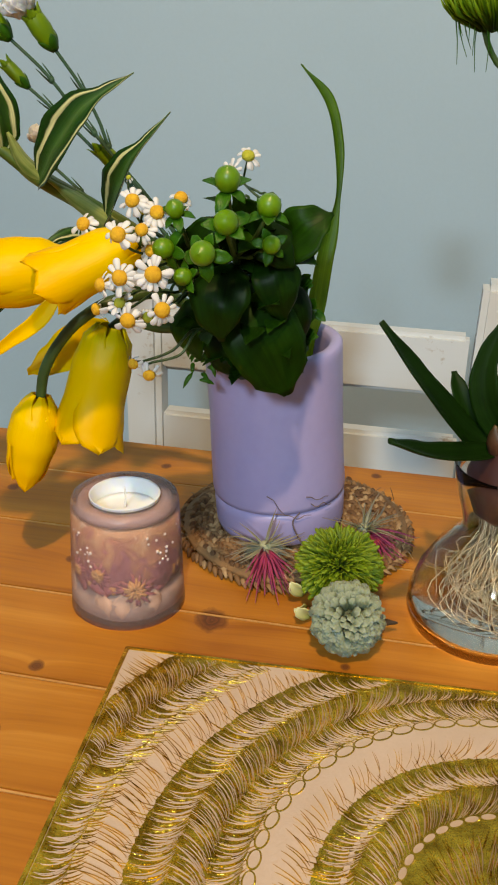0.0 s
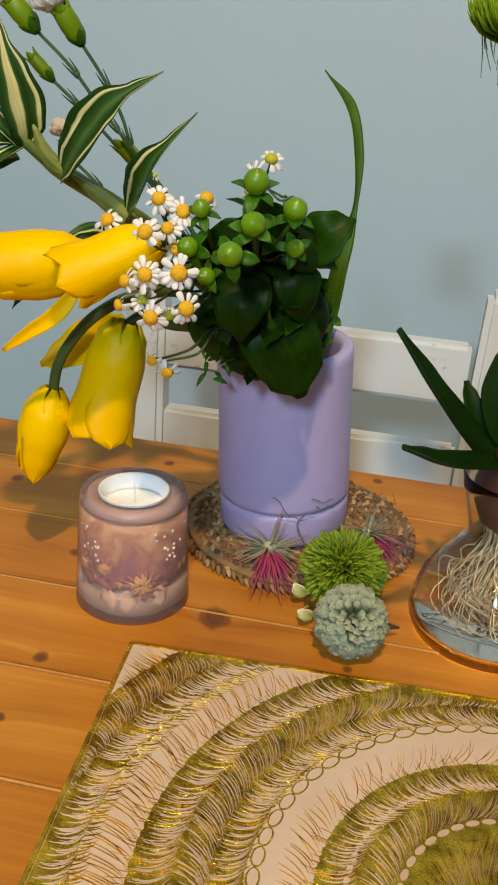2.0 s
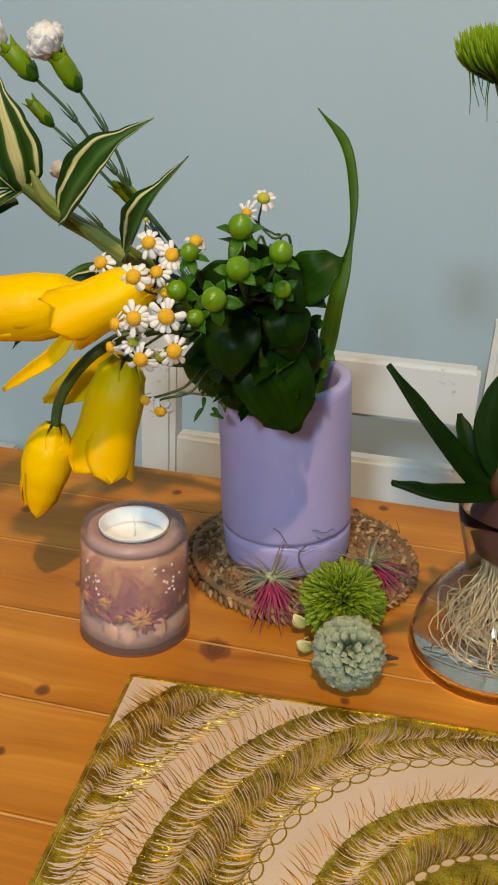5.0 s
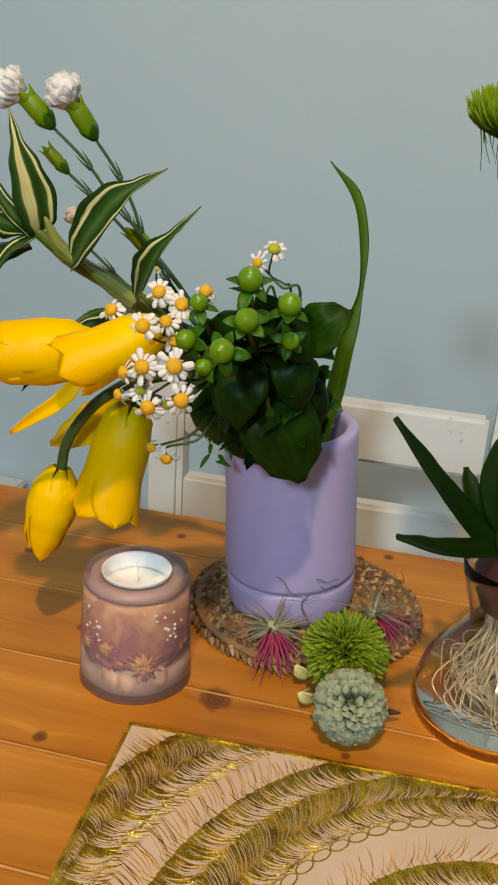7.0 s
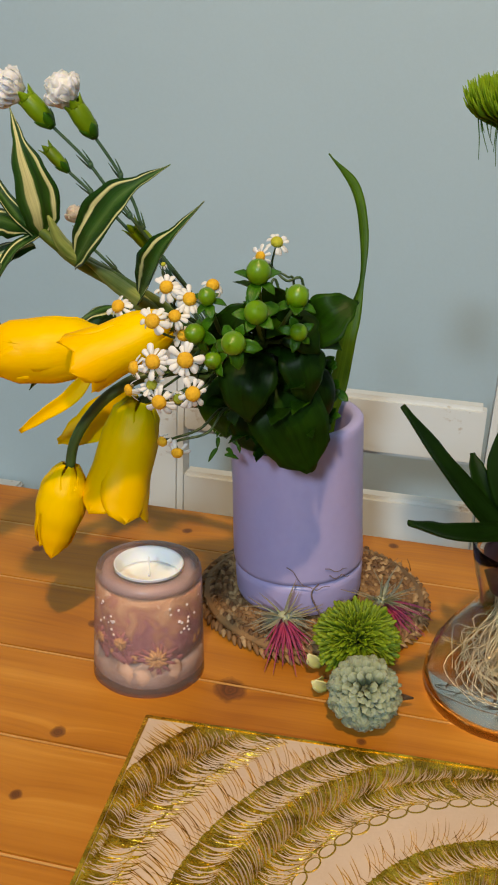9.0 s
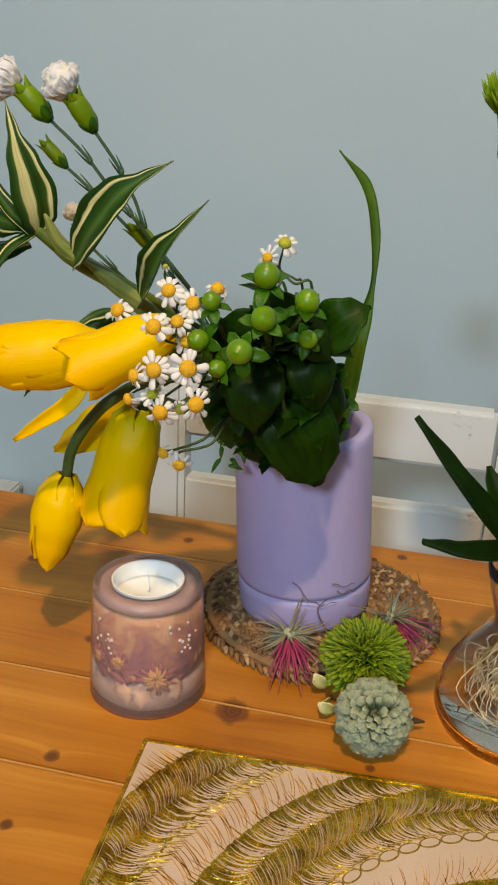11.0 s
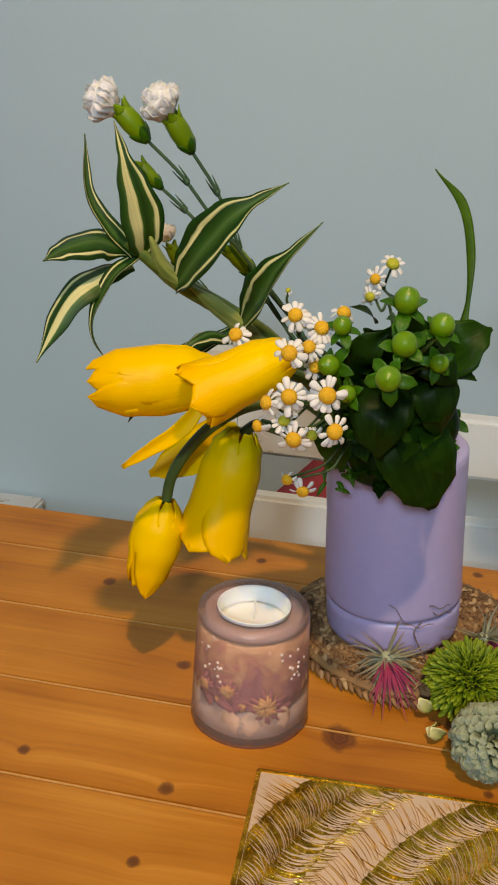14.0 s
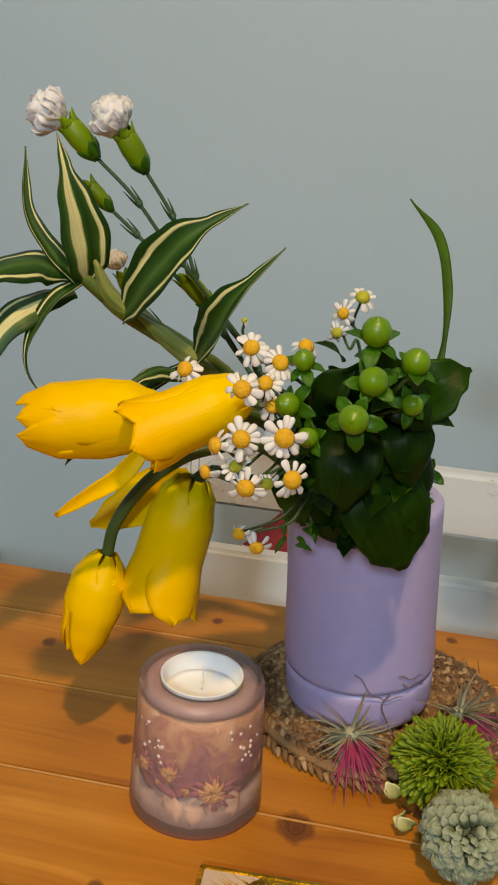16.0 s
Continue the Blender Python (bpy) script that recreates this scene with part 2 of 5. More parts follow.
def braid_mat():
    n = Nodes("dry_braid")
    isl = n.add("ShaderNodeNewGeometry").outputs["Random Per Island"]
    fine = n.noise(n.coords(), 900.0, 4.0)
    col = n.ramp(isl, [(0.0, (0.09, 0.038, 0.010)), (0.35, (0.22, 0.110, 0.040)), (0.75, (0.38, 0.22, 0.09)), (1.0, (0.56, 0.38, 0.20))])
    n.put("Base Color", n.mix(n.math("MULTIPLY", fine, 0.6), col, (0.12, 0.06, 0.03)))
    n.put("Roughness", 0.7)
    n.bump(fine, 0.5, 0.0008)
    return n.mat


GRASS_A = braid_mat()
AIR_G = petal_mat("air_plant_leaf", (0.36, 0.38, 0.25), (0.27, 0.27, 0.18), (0.22, 0.16, 0.11), 0.6)
AIR_P = petal_mat("air_plant_pink", (0.36, 0.17, 0.15), (0.40, 0.035, 0.11), (0.27, 0.03, 0.10), 0.55)
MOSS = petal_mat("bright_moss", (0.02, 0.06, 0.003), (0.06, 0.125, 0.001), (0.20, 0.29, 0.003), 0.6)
MOSS_DK = petal_mat("deep_moss", (0.010, 0.030, 0.001), (0.035, 0.095, 0.001), (0.13, 0.24, 0.004), 0.6, gloss=0.2)
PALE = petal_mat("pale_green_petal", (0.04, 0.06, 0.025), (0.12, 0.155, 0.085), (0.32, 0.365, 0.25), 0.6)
CREAM_G = petal_mat("cream_green_petal", (0.30, 0.40, 0.08), (0.52, 0.56, 0.20), (0.70, 0.68, 0.36), 0.55)
BARK = simple("dark_bark", (0.03, 0.018, 0.01), (0.09, 0.055, 0.03), 200.0, 0.85, 0.8, 900.0, 0.002)
ROOT = simple("white_root", (0.26, 0.20, 0.12), (0.44, 0.36, 0.25), 200.0, 0.5, 0.2)
BULB = petal_mat("bulb_skin", (0.05, 0.016, 0.014), (0.09, 0.032, 0.016), (0.06, 0.035, 0.010), 0.45, 30.0, 0.05)
WAX = simple("white_wax", (0.80, 0.82, 0.82), (0.86, 0.88, 0.88), 40.0, 0.35, 0.1, sss=0.3)
CUP = simple("tealight_cup", (0.80, 0.84, 0.86), (0.86, 0.90, 0.92), 40.0, 0.5, 0.05, sss=0.5)
MATB = simple("blush_mat", (0.53, 0.39, 0.29), (0.61, 0.46, 0.355), 40.0, 0.5, 0.3, 700.0)
DUSK = simple("dried_mauve", (0.20, 0.05, 0.08), (0.42, 0.15, 0.17), 160.0, 0.6, 0.4)
TAN = simple("dried_gold", (0.42, 0.20, 0.06), (0.66, 0.40, 0.16), 160.0, 0.6, 0.4)
GOLDEN = simple("dried_ochre", (0.30, 0.13, 0.02), (0.72, 0.52, 0.24), 300.0, 0.6, 0.4)
CREAM = simple("dried_cream", (0.48, 0.34, 0.23), (0.66, 0.50, 0.37), 160.0, 0.6, 0.4)


def gold_leaf():
    n = Nodes("gold_foil")
    v = n.coords()
    big, fine = n.noise(v, 90.0, 3.0), n.noise(v, 900.0, 3.0)
    n.put("Base Color", n.ramp(big, [(0.35, (0.34, 0.195, 0.015)), (0.65, (0.86, 0.57, 0.06))]))
    n.put("Metallic", 0.9)
    n.put("Roughness", n.ramp(fine, [(0.3, (0.12, 0.12, 0.12)), (0.7, (0.32, 0.32, 0.32))]))
    n.bump(fine, 0.4, 0.0010)
    return n.mat


GOLD = gold_leaf()


def clear(name, color, ior, rough, weight=1.0, bump=0.0):
    n = Nodes(name)
    n.put("Base Color", (*color, 1))
    n.put("Transmission Weight", weight)
    n.put("IOR", ior)
    n.put("Roughness", rough)
    if bump:
        n.bump(n.noise(n.coords(), 120.0, 3.0), bump, 0.001)
    return n.mat


GLASS = clear("clear_glass", (0.88, 0.89, 0.88), 1.30, 0.04, 1.0, 0.06)
WATER = clear("water", (0.92, 0.89, 0.82), 1.12, 0.03)


def dried_mix():
    """Pressed dried petals: a tan cloud near the top, mauve below, brown flakes."""
    n = Nodes("dried_mix")
    v = n.coords()
    p1, p2 = n.noise(v, 75.0, 4.0, 0.6, 0.9), n.noise(v, 380.0, 4.0, 0.6)
    height = n.math("MULTIPLY", n.math("SUBTRACT", n.add("ShaderNodeSeparateXYZ", {0: v}).outputs[2], 0.782), 9.0)
    fac = n.math("ADD", n.math("ADD", n.math("MULTIPLY", p1, 0.85), n.math("MULTIPLY", p2, 0.25)), height)
    n.put("Base Color", n.ramp(fac, [(0.32, (0.10, 0.02, 0.02)), (0.45, (0.20, 0.06, 0.09)), (0.55, (0.28, 0.11, 0.14)), (0.66, (0.33, 0.15, 0.10)), (0.80, (0.46, 0.28, 0.15)), (0.95, (0.52, 0.37, 0.25))]))
    n.put("Roughness", 0.7)
    n.bump(p1, 0.8, 0.003)
    return n.mat


DRIED = dried_mix()
COLLAR = simple("lavender_resin", (0.27, 0.20, 0.20), (0.36, 0.27, 0.27), 50.0, 0.5, 0.1, sss=0.2)
MILKY = simple("milky_resin", (0.22, 0.16, 0.13), (0.46, 0.39, 0.35), 60.0, 0.5, 0.1, sss=0.2)
RESIN = clear("frosted_resin", (0.66, 0.51, 0.50), 1.28, 0.24, 0.84, 0.10)


# ---- building helpers ----
V = Vector


def root(name, place, label, category, group=""):
    """A thing: an empty at its base, under which its parts hang."""
    ob = new(name)
    ob.location = place
    ob.empty_display_size = 0.02
    return tagged(ob, label, category, group)


def under(ob, parent):
    """Hang ob, whose coordinates are the world's, under a parent."""
    ob.parent = parent
    if parent.type == "EMPTY":
        ob.matrix_parent_inverse = Matrix.Translation(-parent.location)
    return ob


def part(name, bm, material, parent=None, label="", smooth=True):
    """One bmesh becomes one mesh object, under a thing or a part."""
    data = bpy.data.meshes.new(name)
    bmesh.ops.recalc_face_normals(bm, faces=bm.faces)
    if smooth:
        for f in bm.faces:
            f.smooth = True
    bm.to_mesh(data)
    bm.free()
    data.materials.append(material)
    ob = new(name, data)
    if parent is not None:
        under(ob, parent)
    if label:
        ob["label"] = label
    return ob


def shared(name, data, m, parent):
    """One more piece on a mesh that alike pieces share."""
    ob = new(name, data)
    under(ob, parent)
    ob.matrix_basis = m
    return ob


def mesh_of(bm, name, material):
    data = bpy.data.meshes.new(name)
    bmesh.ops.recalc_face_normals(bm, faces=bm.faces)
    for f in bm.faces:
        f.smooth = True
    bm.to_mesh(data)
    bm.free()
    data.materials.append(material)
    return data


def curve_points(pts, n):
    """n + 1 points on a smooth line through pts."""
    pts = [V(p) for p in pts]
    ext = [2 * pts[0] - pts[1], *pts, 2 * pts[-1] - pts[-2]]
    out = []
    for k in range(n + 1):
        u = k / n * (len(pts) - 1)
        i = min(int(u), len(pts) - 2)
        f = u - i
        a, b, c, d = ext[i : i + 4]
        out.append(0.5 * (2 * b + (c - a) * f + (2 * a - 5 * b + 4 * c - d) * f * f + (3 * b - a - 3 * c + d) * f**3))
    return out


def box(bm, lo, hi, m=None, bevel=0.0):
    x0, y0, z0 = lo
    x1, y1, z1 = hi
    made = bmesh.ops.create_cube(bm, size=1.0)["verts"]
    for v in made:
        v.co = V(((v.co.x + 0.5) * (x1 - x0) + x0, (v.co.y + 0.5) * (y1 - y0) + y0, (v.co.z + 0.5) * (z1 - z0) + z0))
    if bevel:
        edges = list({e for v in made for e in v.link_edges})
        made = bmesh.ops.bevel(bm, geom=edges, offset=bevel, segments=2, affect="EDGES")["verts"]
        made = bm.verts
    if m is not None:
        bmesh.ops.transform(bm, matrix=m, verts=list(made))


def lathe(bm, profile, m=Matrix(), steps=48, wobble=0.0, seed=0.0):
    """A turned shape from rows of (radius, height)."""
    rings = []
    for r, z in profile:
        ring = []
        for k in range(steps):
            a = 2 * math.pi * k / steps
            w = 1 + wobble * noise.noise(V((2 * math.cos(a) + seed, 2 * math.sin(a), z * 30)))
            ring.append(bm.verts.new(m @ V((r * w * math.cos(a), r * w * math.sin(a), z))))
        rings.append(ring)
    for a, b in zip(rings, rings[1:]):
        for k in range(steps):
            bm.faces.new((a[k], a[(k + 1) % steps], b[(k + 1) % steps], b[k]))
    if profile[0][0] > 1e-6:
        bm.faces.new(rings[0][::-1])
    if profile[-1][0] > 1e-6:
        bm.faces.new(rings[-1])
    bmesh.ops.remove_doubles(bm, verts=[v for ring in rings for v in ring], dist=1e-7)


def tube(bm, pts, radii, sides=8, n=None):
    """A tapered round stem through pts."""
    n = n or 6 * (len(pts) - 1)
    line = curve_points(pts, n)
    uv = bm.loops.layers.uv.verify()
    if not isinstance(radii, (tuple, list)):
        radii = (radii, radii)
    side = None
    rings = []
    for k, p in enumerate(line):
        t = (line[min(k + 1, n)] - line[max(k - 1, 0)]).normalized()
        if side is None:
            side = t.orthogonal().normalized()
        side = (side - t * side.dot(t)).normalized()
        up = t.cross(side)
        u = k / n * (len(radii) - 1)
        i = min(int(u), len(radii) - 2)
        r = radii[i] + (radii[i + 1] - radii[i]) * (u - i)
        rings.append([bm.verts.new(p + r * (math.cos(a) * side + math.sin(a) * up)) for a in (2 * math.pi * s / sides for s in range(sides))])
    for k, (a, b) in enumerate(zip(rings, rings[1:])):
        for s in range(sides):
            f = bm.faces.new((a[s], a[(s + 1) % sides], b[(s + 1) % sides], b[s]))
            for loop, (uu, vv) in zip(f.loops, ((s, k), (s + 1, k), (s + 1, k + 1), (s, k + 1))):
                loop[uv].uv = (uu / sides, vv / n)
    bm.faces.new(rings[0][::-1])
    bm.faces.new(rings[-1])


def strip(bm, pts, widths, face, cup=0.0, thick=0.0004, n=14, across=6, twist=0.0, wave=0.0, seed=0.0):
    """A leaf or petal along pts. widths: full widths, base to tip. face: the way its upper side looks. cup: how far the
    margins rise, as a share of the width. twist: degrees from base to tip."""
    uv = bm.loops.layers.uv.verify()
    line = curve_points(pts, n)
    grids = [[], []]
    for k, p in enumerate(line):
        t = (line[min(k + 1, n)] - line[max(k - 1, 0)]).normalized()
        up = V(face)
        up = (up - t * up.dot(t)).normalized()
        side = t.cross(up).normalized()
        q = Matrix.Rotation(radians(twist) * k / n, 3, t)
        up, side = q @ up, q @ side
        u = k / n * (len(widths) - 1)
        i = min(int(u), len(widths) - 2)
        f = u - i
        f = f * f * (3 - 2 * f) if len(widths) > 3 else f
        w = widths[i] + (widths[i + 1] - widths[i]) * f
        rows = ([], [])
        for s in range(across + 1):
            x = s / across * 2 - 1
            rise = cup * w * (abs(x) ** 1.7) + wave * w * noise.noise(V((x * 1.3 + seed, k / n * 4.0, seed)))
            base = p + side * (x * w / 2) + up * rise
            rim = 1 - 0.75 * abs(x) ** 4
            rows[0].append(bm.verts.new(base + up * thick / 2 * rim))
            rows[1].append(bm.verts.new(base - up * thick / 2 * rim))
        grids[0].append(rows[0])
        grids[1].append(rows[1])

    def quad(a, b, c, d, uvs):
        f = bm.faces.new((a, b, c, d))
        for loop, w in zip(f.loops, uvs):
            loop[uv].uv = w

    for g in range(2):
        for k in range(n):
            for s in range(across):
                r0, r1 = grids[g][k], grids[g][k + 1]
                uvs = [(s / across, k / n), ((s + 1) / across, k / n), ((s + 1) / across, (k + 1) / n), (s / across, (k + 1) / n)]
                quad(r0[s], r0[s + 1], r1[s + 1], r1[s], uvs)
    a, b = grids
    for k in range(n):
        for s, u in ((0, 0.0), (across, 1.0)):
            quad(a[k][s], a[k + 1][s], b[k + 1][s], b[k][s], [(u, k / n), (u, (k + 1) / n), (u, (k + 1) / n), (u, k / n)])
    for k, v in ((0, 0.0), (n, 1.0)):
        for s in range(across):
            quad(a[k][s], a[k][s + 1], b[k][s + 1], b[k][s], [(s / across, v), ((s + 1) / across, v), ((s + 1) / across, v), (s / across, v)])


def blob(bm, place, r, squash=(1, 1, 1), m=None, rough=0.0, freq=1.0, sub=3):
    made = bmesh.ops.create_icosphere(bm, subdivisions=sub, radius=1.0)["verts"]
    for v in made:
        k = 1 + rough * noise.noise(v.co * freq + V(place) * 40)
        co = V((v.co.x * squash[0], v.co.y * squash[1], v.co.z * squash[2])) * r * k
        v.co = (m @ co if m is not None else co) + V(place)


def aim(axis, spin=0.0):
    """A turn that takes +z to the given way."""
    return V(axis).normalized().to_track_quat("Z", "Y").to_matrix() @ Matrix.Rotation(spin, 3, "Z")


# ---- the room ----
def room():
    def slab(name, lo, hi, mat_, m=None):
        bm = bmesh.new()
        box(bm, lo, hi, m)
        return tagged(part(name, bm, mat_, None, smooth=False), kind="structure")

    turn = Matrix.Translation((0, 1.40, 0)) @ Matrix.Rotation(TURN_TABLE, 4, "Z")
    tagged(slab("wall_north", (-2.6, 0, 0), (2.6, 0.12, 2.9), WALL, turn), "plain blue-grey painted wall behind the table", "wall")
    tagged(slab("floor", (-2.6, -2.2, -0.1), (2.6, 2.2, 0), FLOOR), "dark brown wooden floor", "floor")
    tagged(slab("ceiling", (-2.6, -2.2, 2.9), (2.6, 2.2, 3.0), CEIL), "plain white ceiling", "ceiling")
    tagged(slab("wall_east", (2.5, -2.2, 0), (2.6, 2.2, 2.9), WALL), "plain blue-grey painted wall", "wall")
    tagged(slab("wall_west", (-2.6, -2.2, 0), (-2.5, 2.2, 2.9), WALL), "plain blue-grey painted wall", "wall")
    # the south wall has a window
    bm = bmesh.new()
    for lo, hi in (((-2.6, -2.2, 0), (2.6, -2.1, 1.6)), ((-2.6, -2.2, 2.75), (2.6, -2.1, 2.9)), ((-2.6, -2.2, 1.6), (-0.75, -2.1, 2.75)), ((0.37, -2.2, 1.6), (2.6, -2.1, 2.75))):
        box(bm, lo, hi)
    tagged(part("wall_south", bm, CEIL, None, smooth=False), "plain pale wall with a window opening", "wall", kind="structure")


room()


# ---- table ----
def table():
    turn = Matrix.Rotation(TURN_TABLE, 4, "Z")
    mid = turn @ V((0.05, 0.34, 0))
    thing = root("dining_table", mid, "orange-brown knotty pine dining table with plank top", "table")
    z = 0.75
    k = math.cos(TURN_TABLE)
    edges = [(0.7735 * k, 0.711 * k)] + [((0.711 - 0.0767 * i) * k, (0.711 - 0.0767 * (i + 1)) * k) for i in range(11)]
    for hi, lo in edges:
        bm = bmesh.new()
        gap = 0.0006
        box(bm, (-0.75, lo + gap, z - 0.028), (0.85, hi - gap, z), None, 0.0011)
        bmesh.ops.transform(bm, matrix=turn, verts=bm.verts)
        part("plank", bm, PINE, thing, smooth=False)
        if lo != edges[-1][1]:
            # added strip: the light caught by the plank edges, put into its colour
            bm = bmesh.new()
            box(bm, (-0.75, lo - gap, z - 0.02), (0.85, lo + gap, z - 0.0002), turn)
            part("joint", bm, SEAM_SHINE, thing, "pale strip that paints the highlight along a plank seam", smooth=False)
    front = edges[-1][1]
    for lo, hi in (((-0.68, 0.70, 0.62), (0.78, 0.722, 0.722)), ((-0.68, front + 0.05, 0.62), (0.78, front + 0.07, 0.722)),
                   ((-0.68, front + 0.07, 0.62), (-0.66, 0.70, 0.722)), ((0.76, front + 0.07, 0.62), (0.78, 0.70, 0.722))):
        bm = bmesh.new()
        box(bm, lo, hi, turn)
        part("apron", bm, PINE, thing, smooth=False)
    for x in (-0.65, 0.75):
        for y in (front + 0.085, 0.685):
            bm = bmesh.new()
            lathe(bm, [(0.022, 0), (0.028, 0.06), (0.024, 0.12), (0.036, 0.45), (0.03, 0.55), (0.036, 0.58), (0.036, 0.722)], turn @ Matrix.Translation((x, y, 0)), 20)
            part("leg", bm, PINE, thing)


table()


# ---- chair and low things by the wall ----
def chair():
    m = Matrix.Translation((0, 0.965, 0)) @ Matrix.Rotation(TURN_TABLE, 4, "Z")
    thing = root("dining_chair", m @ V((0.08, -0.2, 0)), "white painted wooden chair with worn ladder back", "chair")

    def bar(name, lo, hi, bevel=0.004, tilt=0.0):
        bm = bmesh.new()
        box(bm, lo, hi, None, bevel)
        if tilt:
            c = V(((lo[0] + hi[0]) / 2, (lo[1] + hi[1]) / 2, 0.45))
            bmesh.ops.transform(bm, matrix=Matrix.Translation(c) @ Matrix.Rotation(tilt, 4, "Y") @ Matrix.Translation(-c), verts=bm.verts)
        bmesh.ops.transform(bm, matrix=m, verts=bm.verts)
        return part(name, bm, WORN, thing, smooth=False)

    bar("back_post", (-0.098, -0.016, 0), (-0.062, 0.018, 0.842), 0.006)
    bar("back_post", (0.226, -0.016, 0), (0.264, 0.018, 0.852), 0.006, 0.02)
    bar("top_rail", (-0.063, -0.009, 0.742), (0.228, 0.011, 0.801), 0.004)
    bar("lower_rail", (-0.063, -0.009, 0.615), (0.228, 0.011, 0.698), 0.004)
    bar("seat", (-0.12, -0.40, 0.43), (0.29, -0.017, 0.455), 0.006)
    bar("front_leg", (-0.10, -0.385, 0), (-0.065, -0.35, 0.43))
    bar("front_leg", (0.23, -0.385, 0), (0.265, -0.35, 0.43))
    bar("stretcher", (-0.065, -0.375, 0.2), (0.23, -0.36, 0.225))


chair()


def low_box():
    m = Matrix.Translation((0, 1.40, 0)) @ Matrix.Rotation(TURN_TABLE, 4, "Z")
    thing = root("low_cabinet", m @ V((-0.62, -0.1, 0)), "low white painted cabinet against the wall", "cabinet")
    bm = bmesh.new()
    box(bm, (-0.99, -0.18, 0), (-0.40, -0.005, 0.42), None, 0.004)
    bmesh.ops.transform(bm, matrix=m, verts=bm.verts)
    part("body", bm, WORN, thing, smooth=False)
    bm = bmesh.new()
    box(bm, (-1.0, -0.19, 0.42), (-0.39, -0.003, 0.44), None, 0.004)
    bmesh.ops.transform(bm, matrix=m, verts=bm.verts)
    part("top", bm, WORN, thing, smooth=False)


low_box()


def red_cushion():
    """A red cushion that leans on a corner behind the chair's back."""
    bm = bmesh.new()
    m = Matrix.Translation((0.055, 1.325, 0.30)) @ Matrix.Rotation(radians(-9), 4, "Z") @ Matrix.Rotation(radians(-12), 4, "X") @ Matrix.Rotation(radians(43), 4, "Y") @ Matrix.Scale(1.06, 4)
    bmesh.ops.create_grid(bm, x_segments=14, y_segments=14, size=0.2)
    top = list(bm.verts)
    geom = bmesh.ops.duplicate(bm, geom=list(bm.verts) + list(bm.edges) + list(bm.faces))["geom"]
    low = [g for g in geom if isinstance(g, bmesh.types.BMVert)]
    for some, sign in ((top, 1), (low, -1)):
        for v in some:
            x, y = v.co.x / 0.2, v.co.y / 0.2
            v.co.z = sign * (0.001 + 0.045 * math.sqrt(max(0, (1 - x**4) * (1 - y**4))))
    bmesh.ops.remove_doubles(bm, verts=bm.verts, dist=0.0025)
    bmesh.ops.transform(bm, matrix=m @ Matrix.Rotation(radians(90), 4, "X"), verts=bm.verts)
    low_z = min(v.co.z for v in bm.verts)
    bmesh.ops.translate(bm, vec=(0, 0, -low_z), verts=bm.verts)
    ob = part("floor_cushion", bm, RED, None)
    tagged(ob, "red cloth cushion standing behind the chair", "cushion")


red_cushion()


# ---- placemat ----
MAT_TURN = Matrix.Translation((-0.023, 0.516, 0.75)) @ Matrix.Rotation(radians(-6.7), 4, "Z")
MU, MV = 0.203, 0.137


